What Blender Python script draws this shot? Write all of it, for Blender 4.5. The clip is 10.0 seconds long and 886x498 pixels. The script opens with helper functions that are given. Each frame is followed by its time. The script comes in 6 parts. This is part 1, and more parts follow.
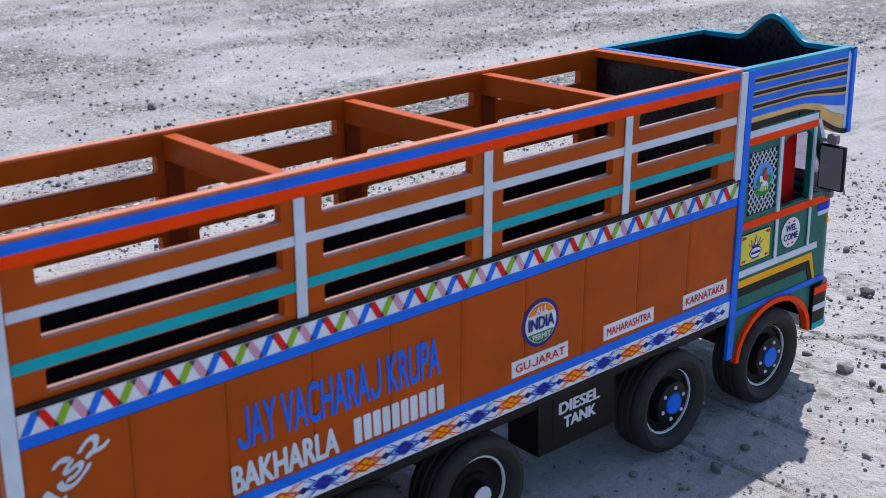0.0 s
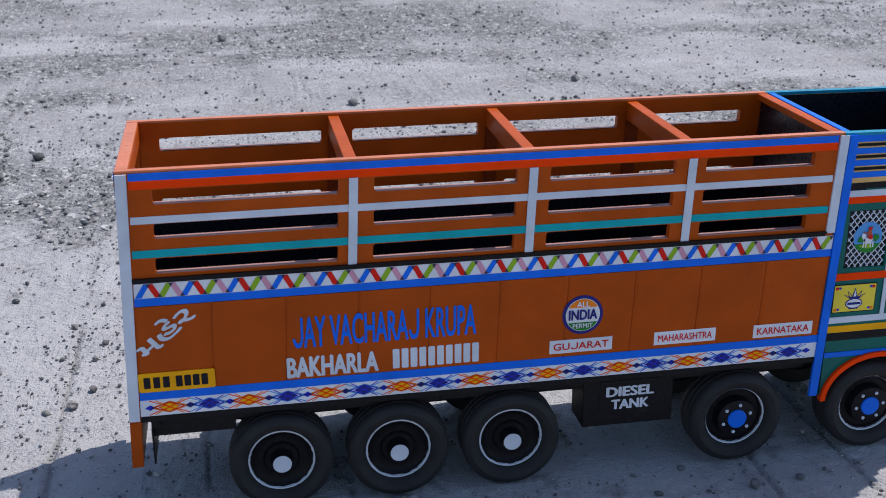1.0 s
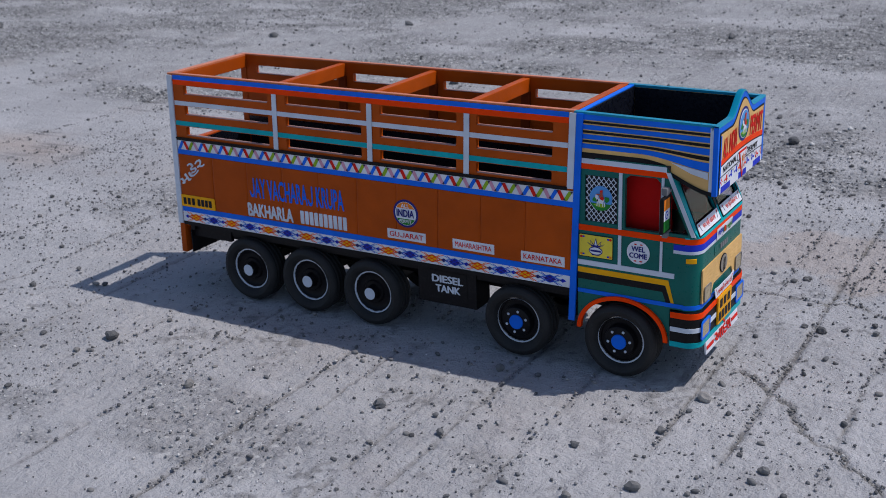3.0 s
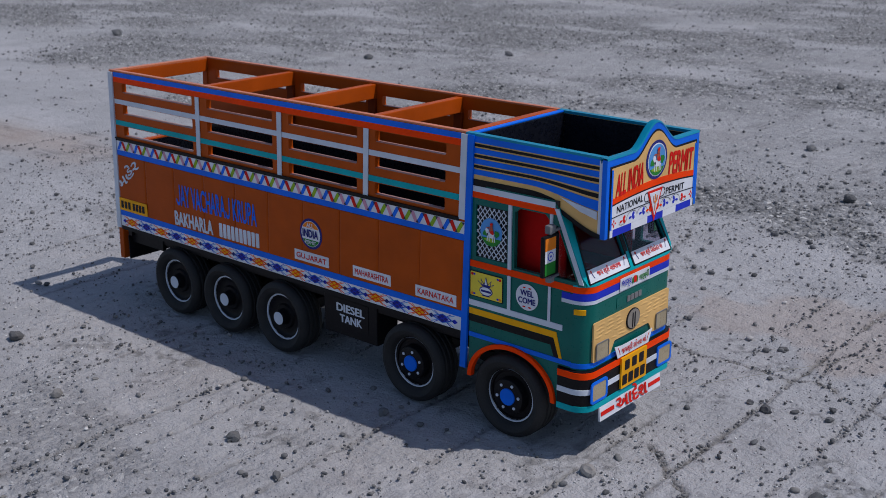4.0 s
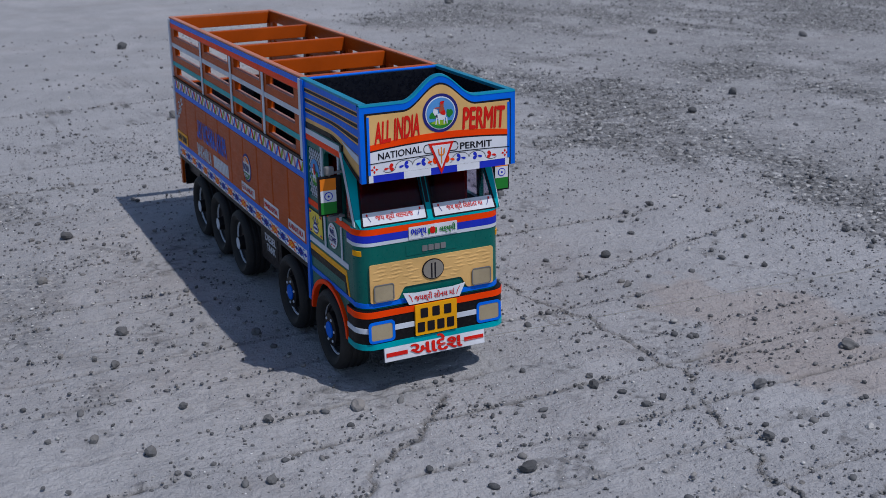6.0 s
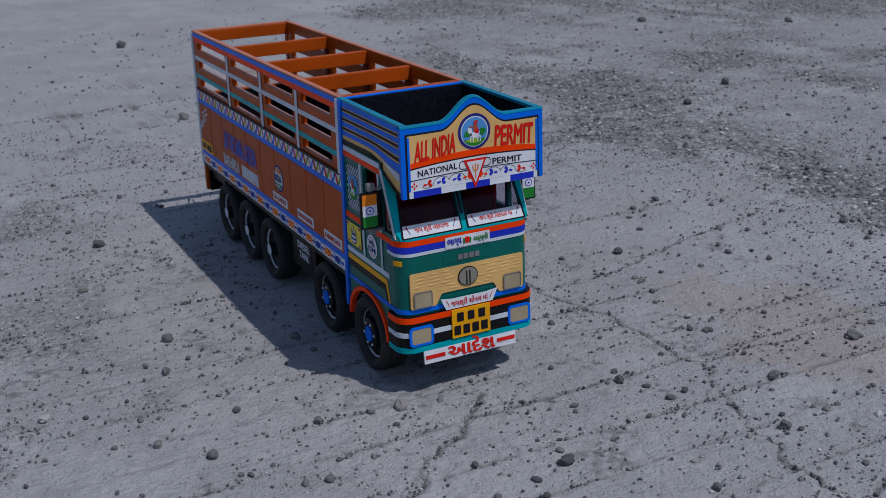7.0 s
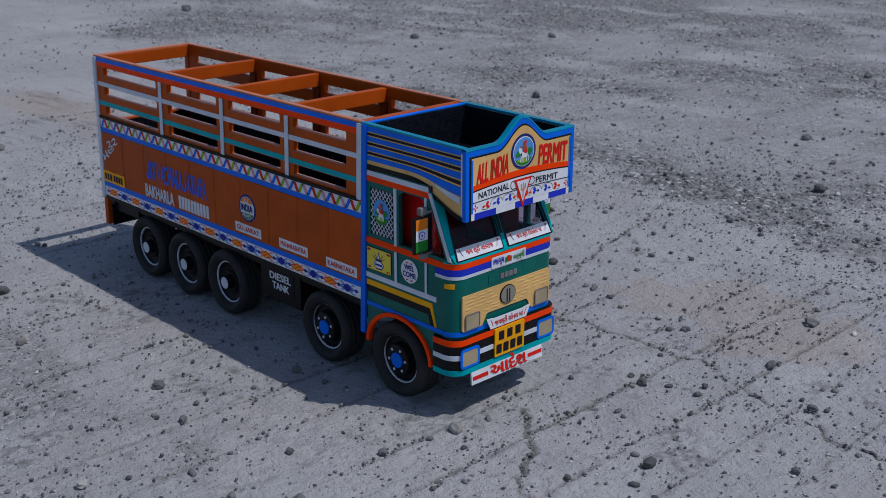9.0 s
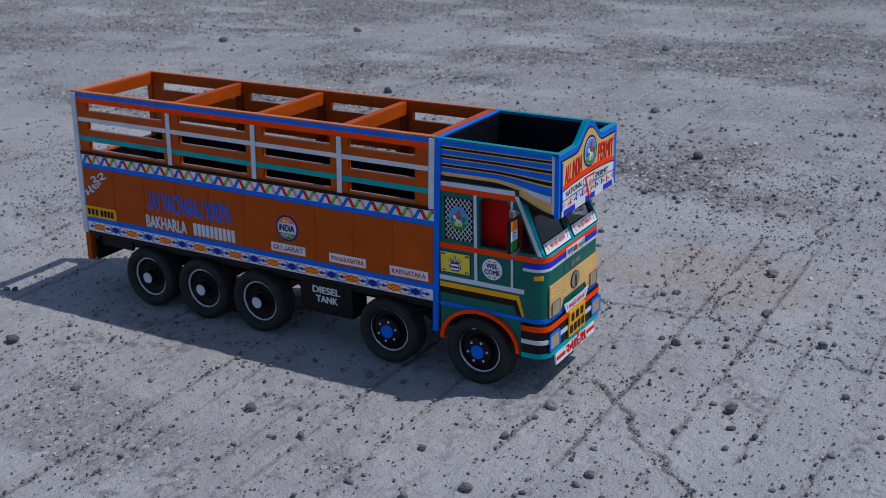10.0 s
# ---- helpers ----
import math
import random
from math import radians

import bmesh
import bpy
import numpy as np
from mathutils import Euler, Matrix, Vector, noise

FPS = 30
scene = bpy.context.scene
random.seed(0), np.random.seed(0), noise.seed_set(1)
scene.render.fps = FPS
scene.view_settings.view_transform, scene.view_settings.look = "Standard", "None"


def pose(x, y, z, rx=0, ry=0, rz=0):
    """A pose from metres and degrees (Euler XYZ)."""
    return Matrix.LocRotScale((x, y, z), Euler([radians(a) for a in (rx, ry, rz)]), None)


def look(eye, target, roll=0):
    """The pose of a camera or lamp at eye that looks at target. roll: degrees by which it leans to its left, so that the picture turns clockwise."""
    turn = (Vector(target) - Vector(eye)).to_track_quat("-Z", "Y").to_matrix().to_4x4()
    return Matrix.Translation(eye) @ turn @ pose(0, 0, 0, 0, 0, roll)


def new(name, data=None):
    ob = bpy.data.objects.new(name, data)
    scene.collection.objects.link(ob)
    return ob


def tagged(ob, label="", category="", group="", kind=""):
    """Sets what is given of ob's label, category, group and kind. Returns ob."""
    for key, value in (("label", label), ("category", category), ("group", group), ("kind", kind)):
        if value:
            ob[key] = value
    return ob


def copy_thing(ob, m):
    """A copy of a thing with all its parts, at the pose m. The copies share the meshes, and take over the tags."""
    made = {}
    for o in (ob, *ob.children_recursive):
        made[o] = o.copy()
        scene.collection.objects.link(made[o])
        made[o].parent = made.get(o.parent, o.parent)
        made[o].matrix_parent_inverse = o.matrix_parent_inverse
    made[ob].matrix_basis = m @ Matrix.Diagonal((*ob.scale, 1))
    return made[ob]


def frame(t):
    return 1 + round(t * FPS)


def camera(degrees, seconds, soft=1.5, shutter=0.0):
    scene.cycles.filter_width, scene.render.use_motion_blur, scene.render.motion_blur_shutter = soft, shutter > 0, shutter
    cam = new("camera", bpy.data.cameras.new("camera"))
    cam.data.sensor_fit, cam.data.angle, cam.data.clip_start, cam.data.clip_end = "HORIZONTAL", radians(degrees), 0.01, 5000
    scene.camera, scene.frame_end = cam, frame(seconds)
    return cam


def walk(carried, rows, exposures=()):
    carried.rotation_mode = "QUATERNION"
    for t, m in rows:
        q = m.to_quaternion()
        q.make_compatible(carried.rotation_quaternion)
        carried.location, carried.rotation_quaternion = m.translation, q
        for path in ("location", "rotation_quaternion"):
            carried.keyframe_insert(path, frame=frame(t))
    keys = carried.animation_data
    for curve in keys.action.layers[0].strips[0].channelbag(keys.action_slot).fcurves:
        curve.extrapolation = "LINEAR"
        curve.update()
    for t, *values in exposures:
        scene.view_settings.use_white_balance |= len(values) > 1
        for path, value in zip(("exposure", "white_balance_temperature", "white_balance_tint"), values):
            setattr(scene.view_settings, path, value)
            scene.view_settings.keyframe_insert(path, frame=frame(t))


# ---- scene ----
cam = camera(41.6, 10.0, soft=0.6)
PATH = [
    (0, (-0.189, -0.645, 0.566), (1.009, 0.815, -0.093), -1.8),
    (0.2, (-0.195, -0.744, 0.586), (0.853, 0.845, -0.027), -2.9),
    (0.5, (-0.127, -0.849, 0.625), (0.666, 0.871, -0.017), -2.2),
    (0.7, (-0.042, -0.902, 0.641), (0.604, 0.873, -0.018), -2.0),
    (1, (0.105, -1.031, 0.662), (0.451, 0.808, -0.045), -0.1),
    (1.2, (0.249, -1.097, 0.691), (0.391, 0.755, -0.051), -1.0),
    (1.3, (0.329, -1.157, 0.696), (0.373, 0.703, -0.037), -0.6),
    (1.5, (0.481, -1.202, 0.751), (0.401, 0.639, -0.028), -0.9),
    (1.7, (0.625, -1.299, 0.634), (0.398, 0.594, 0.03), -1.5),
    (2, (0.809, -1.335, 0.725), (0.452, 0.499, 0.013), -1.9),
    (2.2, (0.903, -1.363, 0.708), (0.408, 0.448, 0.019), -2.2),
    (3.3, (1.435, -1.316, 0.701), (0.352, 0.236, 0.053), -0.8),
    (3.5, (1.474, -1.264, 0.614), (0.359, 0.3, 0.057), 0.9),
    (3.7, (1.503, -1.124, 0.717), (0.355, 0.36, 0.023), -1.8),
    (4, (1.542, -1.012, 0.636), (0.299, 0.433, 0.03), -0.1),
    (4.2, (1.597, -0.937, 0.667), (0.295, 0.437, 0.023), -1.0),
    (4.5, (1.712, -0.824, 0.626), (0.289, 0.461, 0.054), 0.5),
    (4.7, (1.745, -0.766, 0.644), (0.277, 0.455, 0.049), -0.1),
    (5, (1.785, -0.69, 0.653), (0.23, 0.417, 0.057), 0.2),
    (5.2, (1.812, -0.646, 0.634), (0.21, 0.397, 0.046), 0.9),
    (5.5, (1.917, -0.512, 0.614), (0.235, 0.375, -0.005), -0.7),
    (5.7, (1.99, -0.455, 0.591), (0.281, 0.378, -0.03), -0.6),
    (6.8, (2.161, -0.469, 0.677), (0.445, 0.313, 0.009), -2.2),
    (7, (2.113, -0.547, 0.674), (0.421, 0.287, 0.009), -2.1),
    (7.2, (2.094, -0.549, 0.621), (0.383, 0.285, 0.01), 0.7),
    (7.5, (2.036, -0.56, 0.663), (0.328, 0.278, 0.046), -0.3),
    (7.8, (1.991, -0.573, 0.677), (0.285, 0.281, 0.077), 0.8),
    (8, (1.967, -0.562, 0.716), (0.283, 0.309, 0.08), -0.3),
    (8.2, (1.967, -0.602, 0.705), (0.317, 0.34, 0.082), 0.9),
    (8.5, (1.966, -0.728, 0.655), (0.416, 0.385, 0.056), 2.1),
    (8.7, (1.94, -0.77, 0.662), (0.441, 0.394, 0.03), 0.4),
    (9, (1.838, -0.934, 0.691), (0.47, 0.372, 0.04), 0.0),
    (9.2, (1.775, -0.999, 0.707), (0.462, 0.361, 0.051), -0.5),
    (9.5, (1.651, -1.192, 0.769), (0.507, 0.3, 0.086), -0.4),
    (9.7, (1.597, -1.253, 0.736), (0.512, 0.294, 0.079), -0.6),
    (10, (1.518, -1.337, 0.764), (0.554, 0.276, 0.08), -1.3),
]
cam.data.dof.use_dof, cam.data.dof.focus_distance, cam.data.dof.aperture_fstop = True, 1.40, 14.0
walk(cam, [(t, look(eye, target, roll)) for t, eye, target, roll in PATH], exposures=[(0, 0.60, 6580, 12.5), (0.5, 0.39, 6500, 12.5), (1, 0.35, 6500, 12.5), (1.5, 0.30, 6540, 13.0), (2.2, 0.17, 6400, 13.0), (3.5, -0.32, 6350, 14.0), (4.5, -0.41, 6300, 14.0), (5.5, -0.42, 6210, 13.5), (7, -0.75, 6140, 12.0), (8, -0.72, 6140, 12.0), (9, -0.62, 6160, 11.5), (10, -0.44, 6180, 12.0)])

import mathutils
import mathutils.geometry

# ---- sky, sun and exposure ----
world = bpy.data.worlds.new("sky")
scene.world = world
world.use_nodes = True
wn = world.node_tree.nodes
sky = wn.new("ShaderNodeTexSky")
sky.sky_type = "NISHITA"
sky.sun_disc = False
sky.dust_density, sky.ozone_density = 0.6, 2.0
TO_SUN = Vector((0.53, 0.257, 1.0)).normalized()
sky.sun_elevation = math.asin(TO_SUN.z)
sky.sun_rotation = math.atan2(TO_SUN.x, TO_SUN.y)
world.node_tree.links.new(sky.outputs[0], wn["Background"].inputs[0])
wn["Background"].inputs[1].default_value = 0.112

sun_data = bpy.data.lights.new("sun", "SUN")
sun_data.energy = 3.3
sun_data.angle = radians(0.6)
sun_data.color = (1.0, 0.955, 0.89)
sun = new("sun", sun_data)
sun.matrix_world = look(TO_SUN * 20, (0, 0, 0))


# ---- materials ----
def S(r, g, b):
    """Linear colour from 0-255 values."""
    return tuple(((c / 255) / 12.92 if c / 255 <= 0.04045 else ((c / 255 + 0.055) / 1.055) ** 2.4) for c in (r, g, b))


def mat_base(name):
    m = bpy.data.materials.new(name)
    m.use_nodes = True
    nt = m.node_tree
    return m, nt, nt.nodes["Principled BSDF"]


def nd(nt, kind, **props):
    n = nt.nodes.new(kind)
    for k, v in props.items():
        n.inputs[k].default_value = v
    return n


def mixc(nt, fac, a, b, blend="MIX"):
    """A colour mix; fac, a and b are sockets or values."""
    n = nt.nodes.new("ShaderNodeMix")
    n.data_type, n.blend_type = "RGBA", blend
    for sock, v in ((n.inputs[0], fac), (n.inputs[6], a), (n.inputs[7], b)):
        if isinstance(v, bpy.types.NodeSocket):
            nt.links.new(v, sock)
        elif isinstance(v, tuple):
            sock.default_value = (*v[:3], 1)
        else:
            sock.default_value = v
    return n.outputs[2]


def ramp(nt, src, lo, hi, a=0.0, b=1.0):
    n = nt.nodes.new("ShaderNodeMapRange")
    n.inputs[1].default_value, n.inputs[2].default_value = lo, hi
    n.inputs[3].default_value, n.inputs[4].default_value = a, b
    nt.links.new(src, n.inputs[0])
    return n.outputs[0]


def noise_tex(nt, scale, detail=3.0, rough=0.55, stretch=(1, 1, 1), coord="Object"):
    tc = nt.nodes.new("ShaderNodeTexCoord")
    mp = nt.nodes.new("ShaderNodeMapping")
    mp.inputs["Scale"].default_value = stretch
    nt.links.new(tc.outputs[coord], mp.inputs[0])
    n = nt.nodes.new("ShaderNodeTexNoise")
    n.inputs["Scale"].default_value, n.inputs["Detail"].default_value, n.inputs["Roughness"].default_value = scale, detail, rough
    nt.links.new(mp.outputs[0], n.inputs["Vector"])
    return n.outputs[0]


def add_bump(nt, bsdf, height, strength, dist):
    b = nt.nodes.new("ShaderNodeBump")
    b.inputs["Strength"].default_value, b.inputs["Distance"].default_value = strength, dist
    nt.links.new(height, b.inputs["Height"])
    nt.links.new(b.outputs[0], bsdf.inputs["Normal"])


def paint(name, rgb, rough=0.42, dust=0.04, grain=(1, 1, 1), bump=0.25, gloss=0.16, uneven=0.0):
    """Hand-brushed enamel paint with slight brush grain, tone drift and dust."""
    m, nt, p = mat_base(name)
    broad = noise_tex(nt, 22, 3)
    fine = noise_tex(nt, 260, 3, stretch=grain)
    tone = mixc(nt, ramp(nt, broad, 0.3, 0.7), tuple(c * 0.86 for c in rgb), tuple(min(1, c * 1.1) for c in rgb))
    if uneven:
        one = ramp(nt, nd(nt, "ShaderNodeObjectInfo").outputs["Random"], 0, 1, 0, uneven)
        tone = mixc(nt, one, tone, tuple(c * 0.45 for c in rgb))
    p.inputs["Specular IOR Level"].default_value = gloss
    speck = ramp(nt, fine, 0.5, 0.78, 0, dust * 0.5)
    col = mixc(nt, speck, tone, (0.36, 0.34, 0.33))
    nt.links.new(col, p.inputs["Base Color"])
    nt.links.new(ramp(nt, fine, 0.3, 0.75, rough - 0.09, rough + 0.12), p.inputs["Roughness"])
    add_bump(nt, p, fine, bump, 0.0006)
    return m


BROWN = paint("brown_enamel", S(180, 76, 9), 0.42, 0.03, (0.35, 1, 2.2), gloss=0.12, uneven=0.2)
# paler brown: the sky's sheen on upward edges is put into the colour
EDGE = paint("sheen_brown_enamel", S(206, 118, 78), 0.34, 0.1, (0.35, 1, 2.2), gloss=0.4)
# the body's brown darkened: weaker light inside the bay is in the colour
INSIDE = paint("shaded_inside_brown", S(124, 48, 14), 0.5, 0.03, (0.35, 1, 2.2), gloss=0.1)
# pale grey-pink: sky reflected on the slot sills, put into the colour
SILL = paint("sheen_sill", S(168, 128, 120), 0.4, 0.12, (0.35, 1, 2.2), gloss=0.3)
BLUE = paint("blue_enamel", S(5, 106, 228), 0.4, 0.02)
RED = paint("orange_red_enamel", S(252, 66, 0), 0.42, 0.008, gloss=0.08)
WHITE = paint("greyish_white_enamel", S(205, 212, 224), 0.45, 0.05)
TEAL = paint("teal_enamel", S(0, 164, 174), 0.4, 0.012, gloss=0.12)
GREEN = paint("dark_green_enamel", S(4, 98, 90), 0.34, 0.03, gloss=0.22)
RIM = paint("sea_blue_enamel", S(0, 134, 166), 0.36, 0.02, gloss=0.22)
TAN = paint("tan_enamel", S(222, 178, 112), 0.45, 0.06)
YELLOW = paint("yellow_enamel", S(244, 170, 4), 0.42, 0.05)
BLACK = paint("black_enamel", S(20, 19, 23), 0.45, 0.06)
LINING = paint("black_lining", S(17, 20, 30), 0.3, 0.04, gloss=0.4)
PINK = paint("pink_print", S(208, 148, 172), 0.5, 0.03)
LIME = paint("lime_print", S(140, 176, 40), 0.5, 0.03)
CRIMSON = paint("crimson_print", S(216, 30, 20), 0.5, 0.01)
NAVY = paint("navy_print", S(40, 42, 120), 0.5, 0.03)
ROYAL = paint("royal_print", S(34, 52, 190), 0.5, 0.03)
PAPER = paint("white_sticker", S(222, 224, 232), 0.45, 0.04)
INK = paint("dark_ink", S(28, 26, 34), 0.5, 0.02)
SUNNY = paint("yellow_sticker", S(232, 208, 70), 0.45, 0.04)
ORANGE = paint("orange_print", S(236, 130, 30), 0.5, 0.03)
LEAF = paint("green_print", S(40, 130, 50), 0.5, 0.03)
SKYB = paint("sky_blue_print", S(86, 150, 214), 0.5, 0.03)
GREY = paint("grey_plastic", S(120, 120, 122), 0.45, 0.10)
LENS = paint("beige_lens", S(164, 150, 124), 0.3, 0.05)
CURTAIN = paint("red_cloth", S(200, 16, 14), 0.8, 0.05)
DUSK = paint("dusky_print", S(64, 56, 82), 0.5, 0.03)
SKIN = paint("rust_print", S(176, 84, 62), 0.5, 0.03)


def rubber():
    m, nt, p = mat_base("tyre_rubber")
    broad, fine = noise_tex(nt, 30, 4), noise_tex(nt, 420, 3)
    col = mixc(nt, ramp(nt, broad, 0.35, 0.7), (0.009, 0.009, 0.0102), (0.018, 0.0177, 0.0186))
    col = mixc(nt, ramp(nt, fine, 0.58, 0.8, 0, 0.09), col, (0.16, 0.155, 0.15))
    nt.links.new(col, p.inputs["Base Color"])
    p.inputs["Roughness"].default_value = 0.75
    add_bump(nt, p, fine, 0.5, 0.0008)
    return m


def glass(name, tint):
    m, nt, p = mat_base(name)
    p.inputs["Base Color"].default_value = (*tint, 1)
    p.inputs["Transmission Weight"].default_value = 1.0
    p.inputs["Roughness"].default_value = 0.04
    p.inputs["IOR"].default_value = 1.22
    return m


RUBBER = rubber()
GLASS = glass("clear_glass", (0.85, 0.87, 0.9))
TINTED = glass("tinted_glass", (0.52, 0.48, 0.62))


def stone_mat(name, shades):
    m, nt, p = mat_base(name)
    info = nt.nodes.new("ShaderNodeObjectInfo")
    isl = nt.nodes.new("ShaderNodeNewGeometry")
    fine = noise_tex(nt, 330, 4)
    tint = nt.nodes.new("ShaderNodeMath")
    tint.operation = "FRACT"
    add = nt.nodes.new("ShaderNodeMath")
    nt.links.new(info.outputs["Random"], add.inputs[0])
    nt.links.new(isl.outputs["Random Per Island"], add.inputs[1])
    nt.links.new(add.outputs[0], tint.inputs[0])
    cr = nt.nodes.new("ShaderNodeValToRGB")
    cr.color_ramp.elements[0].color = (*shades[0][1], 1)
    cr.color_ramp.elements[1].color = (*shades[-1][1], 1)
    for pos, c in shades[1:-1]:
        e = cr.color_ramp.elements.new(pos)
        e.color = (*c, 1)
    nt.links.new(tint.outputs[0], cr.inputs[0])
    col = mixc(nt, ramp(nt, fine, 0.45, 0.75, 0, 0.4), cr.outputs[0], (0.24, 0.236, 0.24))
    nt.links.new(col, p.inputs["Base Color"])
    p.inputs["Roughness"].default_value = 0.9
    add_bump(nt, p, fine, 0.6, 0.001)
    return m


STONE = stone_mat("stone", ((0, (0.07, 0.072, 0.077)), (0.5, (0.135, 0.137, 0.143)), (0.8, (0.20, 0.195, 0.19)), (0.93, (0.29, 0.275, 0.265)), (1, (0.62, 0.61, 0.60))))
RUBBLE = stone_mat("rubble", ((0, (0.07, 0.072, 0.077)), (0.4, (0.20, 0.202, 0.208)), (0.7, (0.34, 0.338, 0.34)), (0.9, (0.52, 0.515, 0.51)), (1, (0.75, 0.74, 0.73))))
CHIP = stone_mat("pale_chip", ((0, (0.5, 0.5, 0.5)), (0.5, (0.66, 0.66, 0.66)), (1, (0.82, 0.82, 0.82))))


def ground_mat():
    m, nt, p = mat_base("dusty_concrete")
    c = "Object"

    def attr(name):
        n = nt.nodes.new("ShaderNodeAttribute")
        n.attribute_name = name
        return n.outputs["Fac"]

    def times(x, y):
        n = nt.nodes.new("ShaderNodeMath")
        n.operation = "MULTIPLY"
        nt.links.new(x, n.inputs[0])
        nt.links.new(y, n.inputs[1])
        return n.outputs[0]

    broad = noise_tex(nt, 1.7, 4, 0.6, coord=c)
    mid = noise_tex(nt, 7.5, 5, 0.62, coord=c)
    grit = noise_tex(nt, 62, 5, 0.72, coord=c)
    fine = noise_tex(nt, 330, 3, 0.7, coord=c)
    lumps = noise_tex(nt, 130, 4, 0.7, coord=c)
    broom = noise_tex(nt, 70, 4, 0.65, (1, 0.04, 1), c)
    stain = noise_tex(nt, 3.3, 6, 0.68, (1.2, 1, 1), c)
    drift = noise_tex(nt, 2.1, 9, 0.66, (0.75, 1.25, 1), c)
    powder = ramp(nt, drift, 0.53, 0.60)
    swept = ramp(nt, drift, 0.52, 0.59, 1.0, 0.2)
    tc = nt.nodes.new("ShaderNodeTexCoord")
    cells = nt.nodes.new("ShaderNodeTexVoronoi")
    cells.inputs["Scale"].default_value = 105
    cells.inputs["Randomness"].default_value = 1.0
    nt.links.new(tc.outputs[c], cells.inputs["Vector"])
    sep = nt.nodes.new("ShaderNodeSeparateColor")
    nt.links.new(cells.outputs["Color"], sep.inputs[0])
    # pale cement dust with a slow drift of tone
    base = mixc(nt, ramp(nt, mid, 0.3, 0.7), (0.385, 0.385, 0.40), (0.475, 0.475, 0.491))
    base = mixc(nt, ramp(nt, broad, 0.42, 0.68, 0, 0.36), base, (0.29, 0.29, 0.303))
    base = mixc(nt, ramp(nt, stain, 0.52, 0.72, 0, 0.4), base, (0.36, 0.322, 0.308))
    base = mixc(nt, ramp(nt, broom, 0.56, 0.70, 0, 0.10), base, (0.22, 0.22, 0.23))
    # dark flecks and pits
    base = mixc(nt, ramp(nt, grit, 0.58, 0.70, 0, 0.45), base, (0.17, 0.17, 0.18))
    base = mixc(nt, ramp(nt, lumps, 0.66, 0.74, 0, 0.55), base, (0.12, 0.12, 0.13))
    base = mixc(nt, ramp(nt, fine, 0.57, 0.76, 0, 0.6), base, (0.60, 0.595, 0.60))
    base = mixc(nt, ramp(nt, fine, 0.42, 0.26, 0, 0.45), base, (0.2, 0.2, 0.21))
    # bare aggregate where the dust has gone
    grains = mixc(nt, ramp(nt, sep.outputs[0], 0.1, 0.95), (0.06, 0.062, 0.065), (0.31, 0.308, 0.305))
    grains = mixc(nt, ramp(nt, lumps, 0.56, 0.66, 0, 0.7), grains, (0.38, 0.373, 0.37))
    grains = mixc(nt, ramp(nt, sep.outputs[2], 0.9, 0.93), grains, (0.62, 0.615, 0.60))
    bare = times(times(attr("gravel"), ramp(nt, grit, 0.34, 0.56, 0.45, 1.0)), swept)
    # dust blown together in pale drifts
    base = mixc(nt, times(powder, ramp(nt, grit, 0.62, 0.44, 0.15, 0.55)), base, (0.52, 0.515, 0.53))
    base = mixc(nt, ramp(nt, bare, 0, 1, 0, 0.9), base, grains)
    base = mixc(nt, attr("earth"), base, (0.40, 0.285, 0.21))
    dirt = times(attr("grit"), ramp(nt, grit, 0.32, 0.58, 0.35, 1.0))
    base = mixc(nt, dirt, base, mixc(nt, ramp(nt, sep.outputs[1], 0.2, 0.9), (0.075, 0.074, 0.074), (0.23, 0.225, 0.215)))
    nt.links.new(base, p.inputs["Base Color"])
    p.inputs["Roughness"].default_value = 0.9
    p.inputs["Specular IOR Level"].default_value = 0.12
    rough_h = nt.nodes.new("ShaderNodeMath")
    rough_h.operation = "MULTIPLY_ADD"
    nt.links.new(grit, rough_h.inputs[0])
    rough_h.inputs[1].default_value = 0.9
    nt.links.new(lumps, rough_h.inputs[2])
    lines = nt.nodes.new("ShaderNodeMath")
    lines.operation = "MULTIPLY_ADD"
    nt.links.new(broom, lines.inputs[0])
    lines.inputs[1].default_value = -0.45
    nt.links.new(rough_h.outputs[0], lines.inputs[2])
    stand = times(ramp(nt, cells.outputs["Distance"], 0.0, 0.75, 1.0, 0.0), attr("gravel"))
    relief = nt.nodes.new("ShaderNodeMath")
    relief.operation = "MULTIPLY_ADD"
    nt.links.new(times(stand, ramp(nt, sep.outputs[1], 0.2, 1.0, 0.1, 1.0)), relief.inputs[0])
    relief.inputs[1].default_value = 1.6
    nt.links.new(lines.outputs[0], relief.inputs[2])
    add_bump(nt, p, relief.outputs[0], 1.0, 0.0060)
    return m


GROUND = ground_mat()


# ---- mesh helpers ----
def link_mesh(name, me, parent=None, label=""):
    ob = new(name, me)
    if parent is not None:
        ob.parent = parent
    if label:
        ob["label"] = label
    return ob


def part(name, bm, material, parent, label="", smooth=False):
    """One bmesh as one mesh object under a thing or a part."""
    bmesh.ops.recalc_face_normals(bm, faces=bm.faces)
    me = bpy.data.meshes.new(name)
    bm.to_mesh(me)
    bm.free()
    for m in material if isinstance(material, (list, tuple)) else [material]:
        me.materials.append(m)
    if smooth:
        me.polygons.foreach_set("use_smooth", [True] * len(me.polygons))
        me.set_sharp_from_angle(angle=radians(38))
    return link_mesh(name, me, parent, label)


